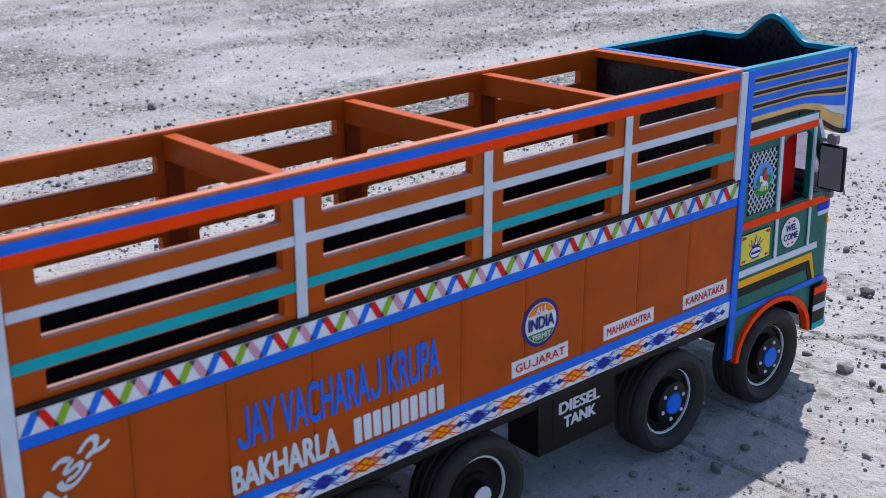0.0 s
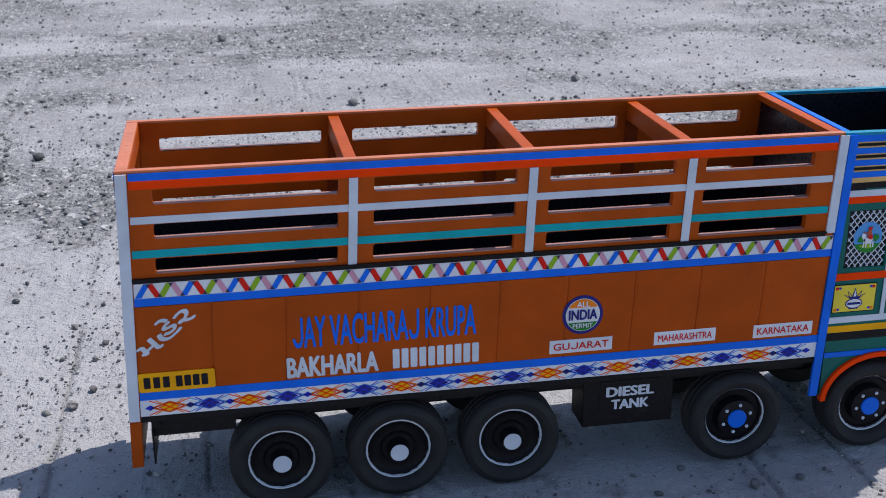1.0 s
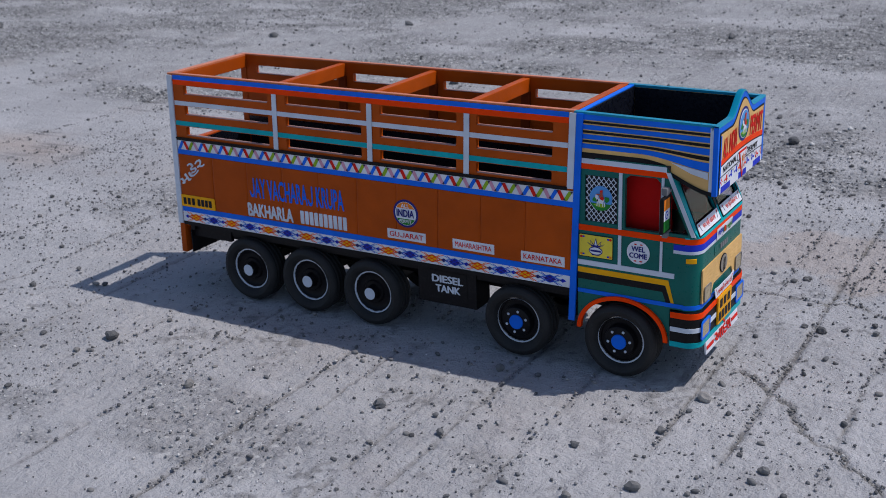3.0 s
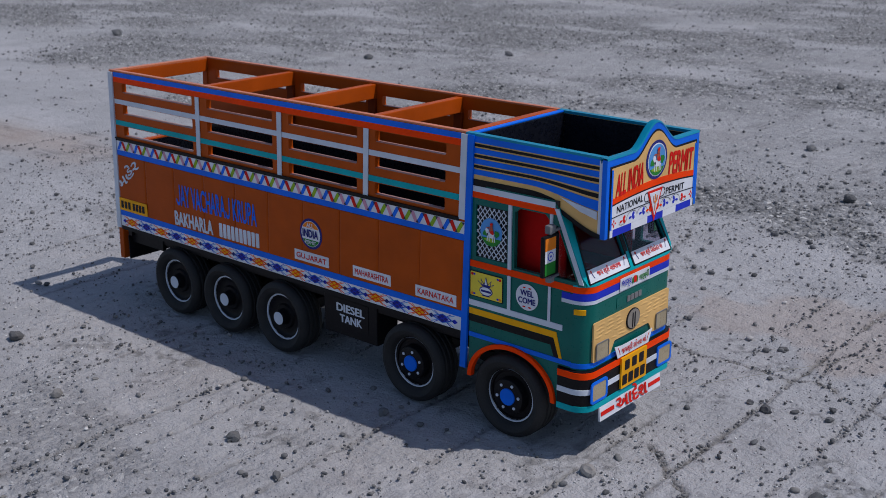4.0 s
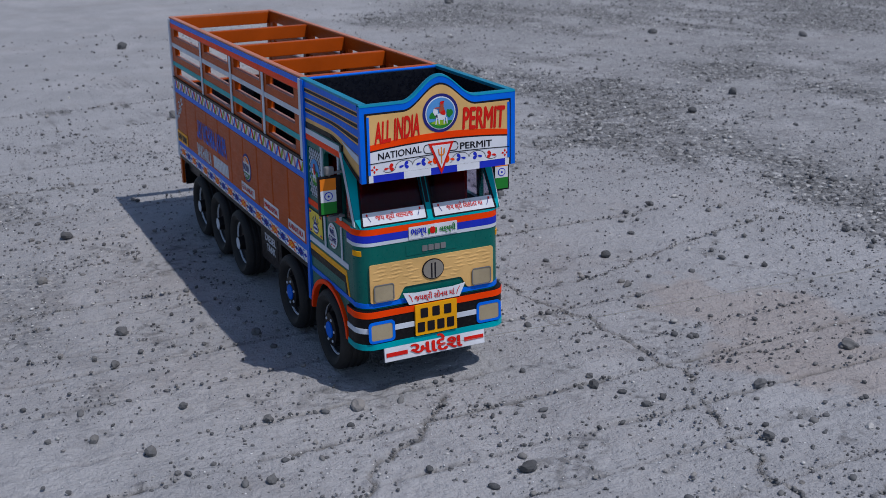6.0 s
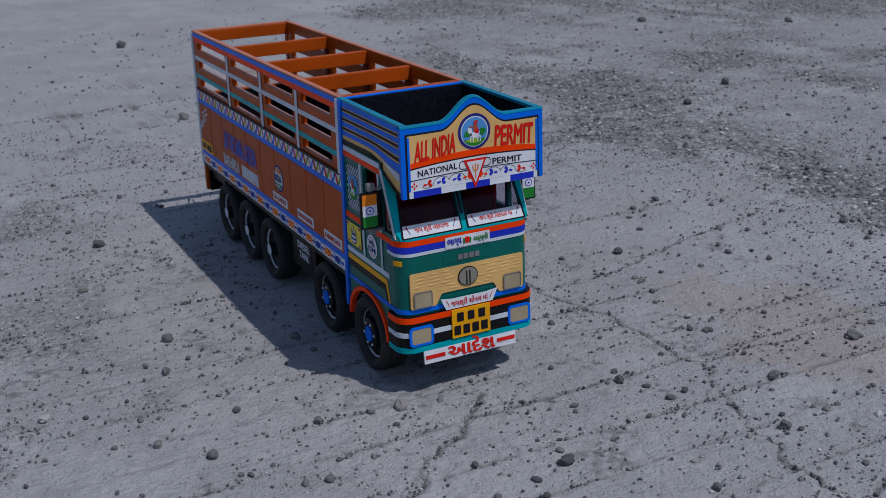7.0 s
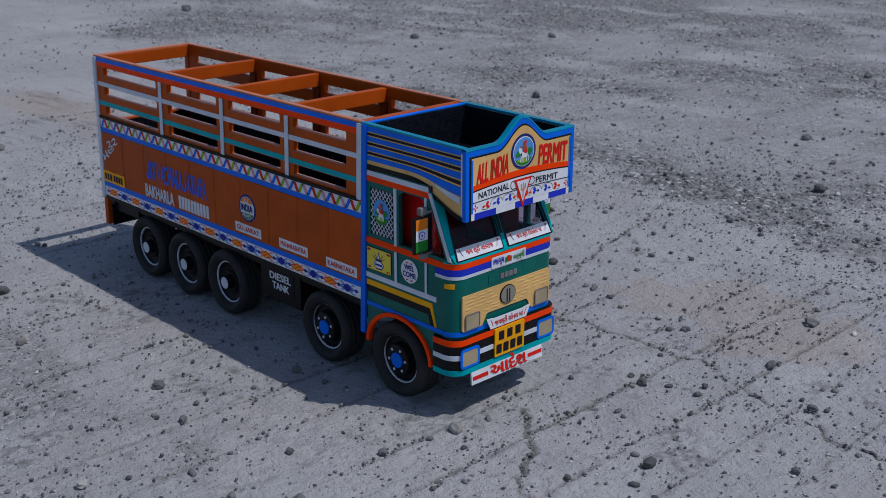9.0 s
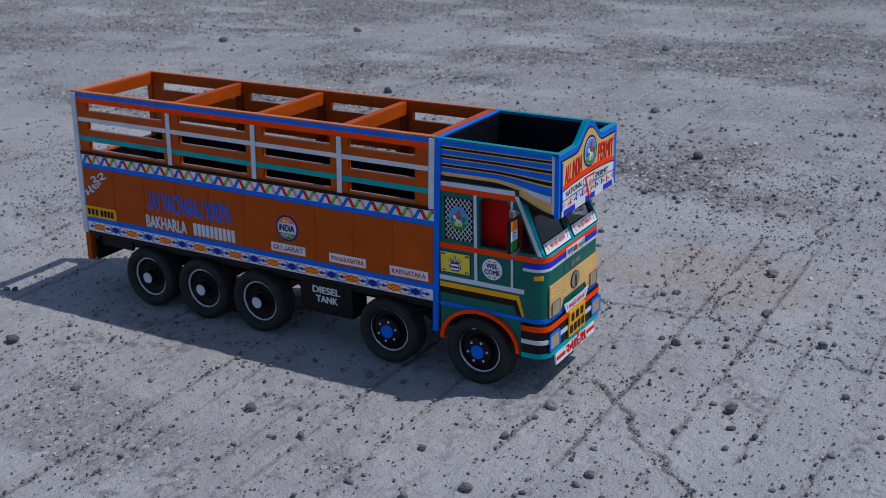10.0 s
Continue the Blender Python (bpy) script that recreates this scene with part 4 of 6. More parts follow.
part("rear_curtain", bm, CURTAIN, cab, "red cloth hung across the back of the cab", True)
part("cab_floor", box(CAB0, 0.872, 0.0065, WID - 0.0065, 0.112, 0.118, 0.0006), LINING, cab)
part("cab_roof", box(CAB0, 0.838, 0.0005, WID - 0.0005, 0.2925, 0.3, 0.0006), LINING, cab)
part("seat_back", box(0.732, 0.744, 0.030, WID - 0.030, 0.150, 0.278, 0.004), CURTAIN, cab, "red cloth seat back")
part("seat_cushion", box(0.742, 0.790, 0.030, WID - 0.030, 0.150, 0.178, 0.005), CURTAIN, cab, "red cloth seat")
for y in (0.022, WID - 0.026):
    part("side_curtain", box(0.744, 0.8335, y, y + 0.004, 0.190, 0.2895, 0.0015), CURTAIN, cab, "red cloth curtain")
part("dashboard", box(0.846, 0.866, 0.010, WID - 0.010, 0.186, 0.206, 0.003), LINING, cab)

# front face fittings
fp = sheet("luck_sticker", [(rrect(0.0635, 0.1265, 0.1885, 0.2035, 0.0008), PAPER), (disc(0.0930, 0.1965, 0.0026, 0.0042, 14), CRIMSON, 0.0008),
                            (disc(0.0950, 0.1965, 0.0026, 0.0042, 14), CRIMSON, 0.0009), (disc(0.0895, 0.1955, 0.0014, 0.0040, 12), LEAF, 0.0008), (disc(0.0985, 0.1955, 0.0014, 0.0040, 12), LEAF, 0.0008)],
           FRONT, nose, 0.0014, 0.0004, "white sticker with coloured words and a red heart")
lettering("ભાગ્ય", 0.0660, 0.0860, 0.1905, 0.2010, FRONT, ROYAL, fp, 0.0026, 0.03)
lettering("લક્ષ્મી", 0.1030, 0.1240, 0.1905, 0.2015, FRONT, LEAF, fp, 0.0026, 0.03)
wm = part("wordmark_recess", plate(rrect(0.0600, 0.1270, 0.1685, 0.1815, 0.001), [], FRONT @ Matrix.Translation((0, 0, 0.0006)), 0.0012), GREEN, nose)
sheet("wordmark_bars", [(rrect(0.0805 + i * 0.0080, 0.0872 + i * 0.0080, 0.1715, 0.1785, 0.0008, 2), GREY) for i in range(4)], FRONT, wm, 0.0008, 0.0008, "four raised grey bars")

# grille: tan panel with staggered raised slats and a notch at the foot
def eased(pts, r, n=5):
    """An outline with its corners rounded."""
    out = []
    for k, p in enumerate(pts):
        p, a, b = Vector(p), Vector(pts[k - 1]), Vector(pts[(k + 1) % len(pts)])
        a, b = p + (a - p).normalized() * r, p + (b - p).normalized() * r
        out += [tuple(a * (1 - t) ** 2 + p * 2 * t * (1 - t) + b * t * t) for t in (j / (n - 1) for j in range(n))]
    return out


grille_outline = eased([(0.0125, 0.1168), (0.0480, 0.1168), (0.0560, 0.1315), (0.1310, 0.1315), (0.1390, 0.1168), (0.1745, 0.1168), (0.1745, 0.1640), (0.0125, 0.1640)], 0.0032)
grille = part("grille", plate(grille_outline, [], FRONT @ Matrix.Translation((0, 0, 0.0018)), 0.002), TAN, nose, "tan grille panel with raised slats")
rng = random.Random(3)
slats = bmesh.new()
for row in range(6):
    v = 0.1363 + row * 0.0046
    u = 0.0150 + (row % 2) * 0.006
    while u < 0.166:
        w = rng.uniform(0.010, 0.020)
        b = min(u + w, 0.1720)
        if not (abs((u + b) / 2 - 0.0935) < 0.020 and row > 0) and not (row < 2 and ((u < 0.0445) or (b > 0.1425))):
            # a low rounded ridge that tapers at both ends and sags a little
            rings = []
            for k in range(7):
                t = k / 6
                f = math.sin(math.pi * min(max(t, 0.02), 0.98)) ** 0.4
                sag = 0.0004 * math.sin(6.28 * t + row)
                rings.append([slats.verts.new((u + (b - u) * t, v + sag + 0.0017 * f * math.cos(math.pi * j / 6), -0.0002 + 0.00060 * f * math.sin(math.pi * j / 6))) for j in range(7)])
            for ra, rb in zip(rings, rings[1:]):
                for j in range(6):
                    slats.faces.new((ra[j], rb[j], rb[j + 1], ra[j + 1]))
        u = b + 0.0026
bmesh.ops.recalc_face_normals(slats, faces=slats.faces)
slats.transform(FRONT @ Matrix.Translation((0, 0, 0.0018)))
part("slats", slats, TAN, grille, "", True)
BADGE_GREY = paint("badge_grey", S(138, 132, 124), 0.4, 0.05)
emb = sheet("emblem", [(disc(0.0935, 0.1480, 0.0143, 0.0128), INK, 0.0), (disc(0.0935, 0.1480, 0.0131, 0.0116), BADGE_GREY, 0.0006)], FRONT, grille, 0.0018, 0.0012, "grey oval badge with dark rim")
for u0 in (0.0903, 0.0949):
    sheet("emblem_bar", [([(u0, 0.1378), (u0 + 0.0016, 0.1372), (u0 + 0.0016, 0.1560), (u0, 0.1560)], INK)], FRONT, emb, 0.0038, 0.0004)
for u0 in (0.0170, 0.1455):
    lamp = part("grille_lamp", plate(rrect(u0, u0 + 0.0245, 0.1185, 0.1390, 0.0025), [], FRONT @ Matrix.Translation((0, 0, 0.0034)), 0.002), LENS, grille, "square greyish lamp")
    sheet("lamp_rim", [(q, GREY) for q in ribbon(rrect(u0, u0 + 0.0245, 0.1185, 0.1390, 0.0025) + [(u0 + 0.0245, 0.1365)], 0.0012)], FRONT, lamp, 0.0034, 0.0006)
banner_pts = [(0.0600, 0.1085), (0.1270, 0.1085), (0.1345, 0.1245), (0.1180, 0.1225), (0.0690, 0.1225), (0.0525, 0.1245)]
fb = sheet("front_banner", [(banner_pts, PAPER)], FRONT, nose, 0.0045, 0.0006, "white ribbon-shaped sign with red words")
lettering("જયશ્રી સોનલ માં", 0.0670, 0.1200, 0.1100, 0.1212, FRONT, CRIMSON, fb, 0.0056, 0.015)
for e, s in ((0.0628, 1), (0.1242, -1)):
    sheet("flourish", [(q, CRIMSON) for q in ribbon([(e - s * 0.003, 0.1215), (e, 0.117), (e + s * 0.0015, 0.112)], 0.0008)], FRONT, fb, 0.0052, 0.0003)

# bumper
bumper = part("bumper", wrap(0.0585, 0.1080, 0.0, 0.010, 0.8835, 0.020, -0.0035, WID + 0.0055, 0.8455), BLACK, truck, "black bumper with red, white and teal bands", True)
for name, z0, z1, mat in (("red_band", 0.0990, 0.1068, RED), ("white_band", 0.0800, 0.0865, WHITE), ("teal_band", 0.0588, 0.0660, TEAL)):
    part(name, wrap(z0, z1, 0.0008, 0.001, 0.8835, 0.020, -0.0035, WID + 0.0055, 0.8455), mat, bumper, "", True)
BF = face_frame((0.8835, 0, 0), (0, 1, 0), (0, 0, 1))
for u0 in (0.0075, 0.1500):
    hl = part("headlamp", plate(rrect(u0, u0 + 0.0335, 0.0675, 0.0940, 0.005, 5), [rrect(u0 + 0.0032, u0 + 0.0303, 0.0706, 0.0909, 0.003, 5)], BF @ Matrix.Translation((0, 0, 0.0016)), 0.0016), BLUE, bumper, "rectangular headlamp in a blue frame")
    bm = plate(rrect(u0 + 0.0033, u0 + 0.0302, 0.0707, 0.0908, 0.003, 5), [], BF @ Matrix.Translation((0, 0, 0.0012)), 0.0011)
    part("lens", bm, LENS, hl, "beige ribbed lens")
np_ = part("number_plate", plate(rrect(0.0670, 0.1220, 0.0680, 0.1065, 0.0008, 2), [], BF @ Matrix.Translation((0, 0, 0.0032)), 0.0024), YELLOW, bumper, "yellow number plate with dark bars")
fb_bars = [(rrect(0.0738 + i * 0.0155, 0.0835 + i * 0.0155, 0.0900, 0.1020, 0.001, 2), INK) for i in range(3)]
fb_bars += [(rrect(0.0695 + i * 0.0130, 0.0790 + i * 0.0130, 0.0720, 0.0845, 0.001, 2), INK) for i in range(4)]
for one in fb_bars:
    sheet("plate_bar", [one], BF, np_, 0.0033, 0.0004)
LIP = face_frame((0.884, 0, 0.0605), (0, 1, 0), Vector((-0.10, 0, 1)).normalized())
lip = part("front_lip", plate([(0.0265, -0.0195), (0.1600, -0.0195), (0.1600, -0.0010), (0.0265, -0.0010)], [], LIP, 0.0022), PAPER, bumper, "white board with a red word and red dashes")
for dash in [([(0.0285, -0.0135), (0.0560, -0.0135), (0.0560, -0.0085), (0.0285, -0.0085)], CRIMSON), ([(0.1320, -0.0125), (0.1585, -0.0125), (0.1585, -0.0075), (0.1320, -0.0075)], CRIMSON)]:
    sheet("red_dash", [dash], LIP, lip, 0.0004, 0.0004)
lettering("આદેશ", 0.0600, 0.1290, -0.0175, 0.0035, LIP, CRIMSON, lip, 0.0010, 0.035)

# ---- over-cab box with striped sides and the permit board ----
VX0, VX1 = CAB0, 0.8915


def low_edge(x):
    """Wavy lower edge of the box's side."""
    t = max(0.0, min(1.0, (x - 0.795) / (VX1 - 0.795)))
    return 0.2985 - 0.0325 * t * t * (3 - 2 * t) * (0.75 + 0.25 * t)


def y_side(x, near):
    return 0.0 + 0.0045 * (x - VX0) / (VX1 - VX0) if near else WID + 0.008 * (x - VX0) / (VX1 - VX0)


def high_edge(x):
    return TOP - 0.001 - 0.0032 * (x - VX0) / (VX1 - VX0)


visor = new("overcab_box")
visor.parent = truck
visor["label"] = "open box above the cab with blue, tan and black stripes"


def visor_side(near):
    n = 26
    xs = [VX0 + (VX1 - VX0) * i / n for i in range(n + 1)]
    ya, yb = y_side(VX0, near), y_side(VX1, near)
    d = Vector((VX1 - VX0, yb - ya, 0)).normalized()
    if near:
        M = face_frame((VX0, ya, 0), d, (0, 0, 1))
        f = lambda p: [(u - VX0, v) for u, v in p]
    else:
        M = face_frame((VX0, ya, 0), -d, (0, 0, 1))
        f = lambda p: [(-(u - VX0), v) for u, v in p][::-1]
    outline = [(x, low_edge(x)) for x in xs] + [(VX1, high_edge(VX1)), (VX0, high_edge(VX0))]
    side = part("box_side", plate(f(outline), [], M, 0.0055), TAN, visor)

    def z_at(x, k):
        return high_edge(x) + (0.2985 - high_edge(x)) * k + (low_edge(x) - 0.2985) * k ** 3.2

    def band(name, k0, k1, mat, x0=VX0 + 0.002, x1=VX1 - 0.005):
        pts0 = [(x0 + (x1 - x0) * i / n, z_at(x0 + (x1 - x0) * i / n, k1)) for i in range(n + 1)]
        pts1 = [(x0 + (x1 - x0) * i / n, z_at(x0 + (x1 - x0) * i / n, k0)) for i in range(n + 1)]
        sheet(name, [(f(pts0 + pts1[::-1]), mat)], M, side, 0.0, 0.0006)

    for i in range(4):
        k = 0.0 + i * 0.215
        band("blue_stripe", k + (0.005 if i == 0 else 0.02), k + 0.125, BLUE)
        if i < 3:
            band("black_stripe", k + 0.152, k + 0.205, BLACK)
    band("black_edge", 0.865, 0.997, BLACK, VX0 + 0.002, VX0 + 0.118)
    pts = [(0.838, z_at(0.838, 0.79)), (VX1 - 0.006, z_at(VX1 - 0.006, 0.78)), (VX1 - 0.006, z_at(VX1 - 0.006, 0.855)), (0.864, z_at(0.864, 0.845))]
    sheet("white_flash", [(f(pts[::-1]), WHITE)], M, side, 0.0008, 0.0006)
    lowpts = [(x, low_edge(x) + 0.0002) for x in xs if x > 0.80] + [(x, low_edge(x) + 0.0055) for x in xs[::-1] if x > 0.80]
    sheet("black_edge", [(f(lowpts), BLACK)], M, side, 0.0010, 0.0006)
    sheet("white_edge", [(f([(VX1 - 0.0048, low_edge(VX1) + 0.001), (VX1, low_edge(VX1) + 0.001), (VX1, TOP - 0.0055), (VX1 - 0.0048, TOP - 0.0055)]), WHITE)], M, side, 0.0, 0.0009)
    # teal and blue rim on top of the side
    a, b = (ya, yb)
    s = 1 if near else -1
    bm = bmesh.new()
    ring = []
    for x, y in ((VX0 - 0.006, a), (VX1, b)):
        zt = high_edge(x) + 0.0025
        ring.append([bm.verts.new((x, y - s * 0.0006, zt - 0.0035)), bm.verts.new((x, y - s * 0.0006, zt)), bm.verts.new((x, y + s * 0.0075, zt)), bm.verts.new((x, y + s * 0.0075, zt - 0.0035))])
    for k in range(4):
        bm.faces.new((ring[0][k], ring[0][(k + 1) % 4], ring[1][(k + 1) % 4], ring[1][k]))
    bm.faces.new(ring[0])
    bm.faces.new(ring[1])
    part("box_rim", bm, RIM, side, "sea-blue painted rim")
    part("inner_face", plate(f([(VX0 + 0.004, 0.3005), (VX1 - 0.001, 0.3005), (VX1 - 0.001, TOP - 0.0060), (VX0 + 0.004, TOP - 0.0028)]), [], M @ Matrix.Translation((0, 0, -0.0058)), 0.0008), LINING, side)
    return side


visor_side(True)
visor_side(False)
part("box_back", box(VX0 - 0.004, VX0 + 0.004, 0.006, WID - 0.006, 0.3005, TOP - 0.001, 0.0006), LINING, visor)
part("back_rim", box(VX0 - 0.0040, VX0 + 0.0035, 0.0005, WID - 0.0005, TOP - 0.001, TOP + 0.0012, 0.0008), BLUE, visor, "bright blue rim behind the box")
part("box_floor", plate([(VX0, 0.006), (VX1 - 0.002, 0.0105), (VX1 - 0.002, WID + 0.002), (VX0, WID - 0.006)], [], face_frame((0, 0, 0.3052), (1, 0, 0), (0, 1, 0)), 0.0045), LINING, visor)
bm = bmesh.new()
n = 20
prev = None
for i in range(n + 1):
    x = 0.83 + (VX1 - 0.83) * i / n
    cur = [bm.verts.new((x, y_side(x, True) + 0.004, low_edge(x) + 0.001)), bm.verts.new((x, y_side(x, False) - 0.004, low_edge(x) + 0.001)),
           bm.verts.new((x, y_side(x, False) - 0.004, low_edge(x) + 0.003)), bm.verts.new((x, y_side(x, True) + 0.004, low_edge(x) + 0.003))]
    if prev:
        for k in range(4):
            bm.faces.new((prev[k], prev[(k + 1) % 4], cur[(k + 1) % 4], cur[k]))
    prev = cur
part("box_underside", bm, LINING, visor)

# permit board
PB = face_frame((0.8975, 0, 0), (0, 1, 0), (0, 0, 1))
BY0, BY1, BC = 0.0012, 0.1962, 0.0993


def board_top(y, drop=0.0):
    t = abs(y - BC) / 0.046
    hump = 0.0265 * (0.5 + 0.5 * math.cos(math.pi * min(t, 1.0))) if t < 1 else 0.0
    return 0.3542 + hump - drop


def arc(y, edge, mid):
    t = (y - BC) / (BY1 - BC)
    return mid + (edge - mid) * t * t


ys = [BY0 + (BY1 - BY0) * i / 48 for i in range(49)]
outline = [(y, 0.2674) for y in (BY0, BY1)] + [(y, board_top(y)) for y in ys[::-1]]
pboard = part("permit_board", plate(outline, [], PB, 0.006), BLUE, visor, "shaped sign board with blue frame, tan field and red letters")
I0, I1 = BY0 + 0.0085, BY1 - 0.0085
yi = [I0 + (I1 - I0) * i / 44 for i in range(45)]
polys = []
frame_out = [(y, 0.2676) for y in (I0 - 0.0026, I1 + 0.0026)] + [(y, board_top(y, 0.0078)) for y in [I1 + 0.0026, *yi[::-1], I0 - 0.0026]]
polys.append((frame_out, INK, 0.0))
polys.append(([(y, arc(y, 0.3085, 0.3160)) for y in yi] + [(y, board_top(y, 0.0100)) for y in yi[::-1]], TAN, 0.0005))
polys.append(([(y, arc(y, 0.3030, 0.3088)) for y in yi] + [(y, arc(y, 0.3090, 0.3165)) for y in yi[::-1]], RED, 0.0008))
polys.append(([(y, arc(y, 0.3012, 0.3070)) for y in yi] + [(y, arc(y, 0.3032, 0.3090)) for y in yi[::-1]], INK, 0.0006))
polys.append(([(y, 0.2760) for y in (I0, I1)] + [(y, arc(y, 0.3012, 0.3070)) for y in yi[::-1]], PAPER, 0.0005))
STEPS = (0.0, 0.03, 0.24, 0.43, 0.617, 0.78, 0.97, 1.0)
for i, (a, b) in enumerate(zip(STEPS, STEPS[1:])):
    a, b = I0 + (I1 - I0) * a, I0 + (I1 - I0) * b
    polys.append(([(a, 0.2677), (b, 0.2677), (b, 0.2758), (a, 0.2758)], PAPER if i % 2 == 0 else ROYAL, 0.0005))
for a, b in ((I0 - 0.0006, I0 + 0.0024), (I1 - 0.0024, I1 + 0.0006)):
    polys.append(([(a, 0.2765), (b, 0.2765), (b, 0.3425), (a, 0.3425)], BLUE, 0.0009))
# rounded outline that the triangle stands in front of
for q in ribbon(rrect(BC - 0.0215, BC + 0.0215, 0.2935, 0.3035, 0.0042, 5) + [(BC + 0.0215, 0.2977)], 0.0009):
    polys.append((q, INK, 0.0009))
for q in ribbon([(y, arc(y, 0.2888, 0.2915)) for y in yi[::2]], 0.0009):
    polys.append((q, INK, 0.0009))
sheet("board_field", polys, PB, pboard, 0.0002, 0.0003)
lettering("ALL INDIA", 0.0175, 0.0730, 0.3125, 0.3375, PB, CRIMSON, pboard, 0.0014, 0.045, lambda u: (u - 0.0185) * 0.10 - 0.002, shear=0.06)
lettering("PERMIT", 0.1265, 0.1810, 0.3140, 0.3395, PB, CRIMSON, pboard, 0.0014, 0.045, lambda u: (0.1795 - u) * 0.06 - 0.001, shear=0.06)
lettering("NATIONAL", 0.0215, 0.0750, 0.2930, 0.3008, PB, INK, pboard, 0.0012, 0.02, lambda u: (u - 0.024) * 0.055)
lettering("PERMIT", 0.1235, 0.1650, 0.2938, 0.3016, PB, INK, pboard, 0.0012, 0.02, lambda u: -(u - 0.119) * 0.03)
sheet("round_picture", [(disc(BC, 0.3385, 0.0222), NAVY, 0.0), (disc(BC, 0.3385, 0.0188), PAPER, 0.0003), (disc(BC, 0.3385, 0.0176), SKYB, 0.0006),
                             (disc(BC, 0.3385, 0.0176, a0=212, a1=328, n=22), LEAF, 0.0008)] + picture(BC, 0.3385, 0.0176, 0.0176),
           PB, pboard, 0.0012, 0.0003, "round picture in sky blue and green with a navy ring")
tri = sheet("triangle_sign", [([(BC - 0.0160, 0.3045), (BC, 0.2675), (BC + 0.0160, 0.3045)], CRIMSON, 0.0), ([(BC - 0.0118, 0.3018), (BC, 0.2745), (BC + 0.0118, 0.3018)], PAPER, 0.0004)], PB, pboard, 0.0012, 0.0005, "red inverted triangle sign")
forks = ribbon([(BC, 0.2800), (BC, 0.2990)], 0.0012) + ribbon([(BC - 0.0035, 0.2975), (BC - 0.0032, 0.2915), (BC, 0.2895), (BC + 0.0032, 0.2915), (BC + 0.0035, 0.2975)], 0.0012)
sheet("trident", [(q, ORANGE, 0.0001 * i) for i, q in enumerate(forks)], PB, tri, 0.0022, 0.0003)
PETAL = [(0.0003, 0), (0.0018, -0.0012), (0.0042, -0.0019), (0.0058, -0.0013), (0.0064, 0), (0.0058, 0.0013), (0.0042, 0.0019), (0.0018, 0.0012)]
KITE = [(0.0008, 0), (0.0026, -0.0014), (0.0050, 0), (0.0026, 0.0014)]


def band_mid(y):
    return arc(y, 0.2818, 0.2845)


def petals(cu, cv, shape, turns, s):
    """Petals round a point, each (degrees, length, width), mirrored by s."""
    out = []
    for j, (deg, k, w) in enumerate(turns):
        ca, sa = math.cos(radians(deg)), math.sin(radians(deg))
        out.append([(cu - s * (p * k * ca - q * w * sa), cv + p * k * sa + q * w * ca) for p, q in shape])
    return out


for s in (-1, 1):
    for i, c in enumerate((0.0166, 0.0345, 0.0530, 0.0742, 0.0885)):
        cc = BC + s * (BC - c)
        v = band_mid(cc) - (0.0006 if i else 0.0)
        if i == 0:
            flo = [(q, CRIMSON, 0.0) for q in petals(cc, v, KITE, [(a, 1, 1) for a in (0, 90, 180, 270)], s)] + [(disc(cc, v, 0.0012, 0.0012, 10), PAPER, 0.0003)]
        else:
            col = CRIMSON if i == 1 else RED if i == 4 else ROYAL
            flo = [(q, col, 0.0001 * j) for j, q in enumerate(petals(cc, v, PETAL, [(42, 1.0, 1.15), (-28, 0.95, 1.15), (192, 1.0, 0.75)], s))]
        sheet("flower", flo, PB, pboard, 0.0010, 0.0002)
    trail = [(0.0272, -0.0030), (0.0295, -0.0048), (0.0335, -0.0058), (0.0380, -0.0054), (0.0412, -0.0036)]
    for mid_u, half in ((0.0530, 0.0105), (0.0742, 0.0107)):
        trail += [(mid_u - half * math.cos(math.pi * k / 12), -0.0012 + 0.0066 * math.sin(math.pi * k / 12)) for k in range(13)]
    trail += [(0.0856, -0.0042), (0.0880, -0.0056)]
    pts = [(BC + s * (BC - u), band_mid(BC + s * (BC - u)) + dv) for u, dv in trail]
    sheet("vine", [(q, NAVY) for q in ribbon(pts, 0.0008)], PB, pboard, 0.0008, 0.0002)
part("board_back", plate([(BY0 + 0.006, 0.302), (BY1 - 0.006, 0.302)] + [(y, board_top(y, 0.002)) for y in ys[::-1] if BY0 + 0.006 <= y <= BY1 - 0.006], [], face_frame((0.8912, 0, 0), (0, 1, 0), (0, 0, 1)), 0.0012), LINING, pboard)
# rounded cap along the board's shaped top
bm = bmesh.new()
prev = None
for y in ys:
    z = board_top(y)
    cur = [bm.verts.new((x, y, zz)) for x, zz in ((0.8980, z - 0.0005), (0.8972, z + 0.0016), (0.8925, z + 0.0022), (0.8895, z + 0.0012), (0.8895, z - 0.004))]
    if prev:
        for k in range(4):
            bm.faces.new((prev[k], prev[k + 1], cur[k + 1], cur[k]))
    prev = cur
part("board_cap", bm, RIM, pboard, "sea-blue cap along the curved top", True)

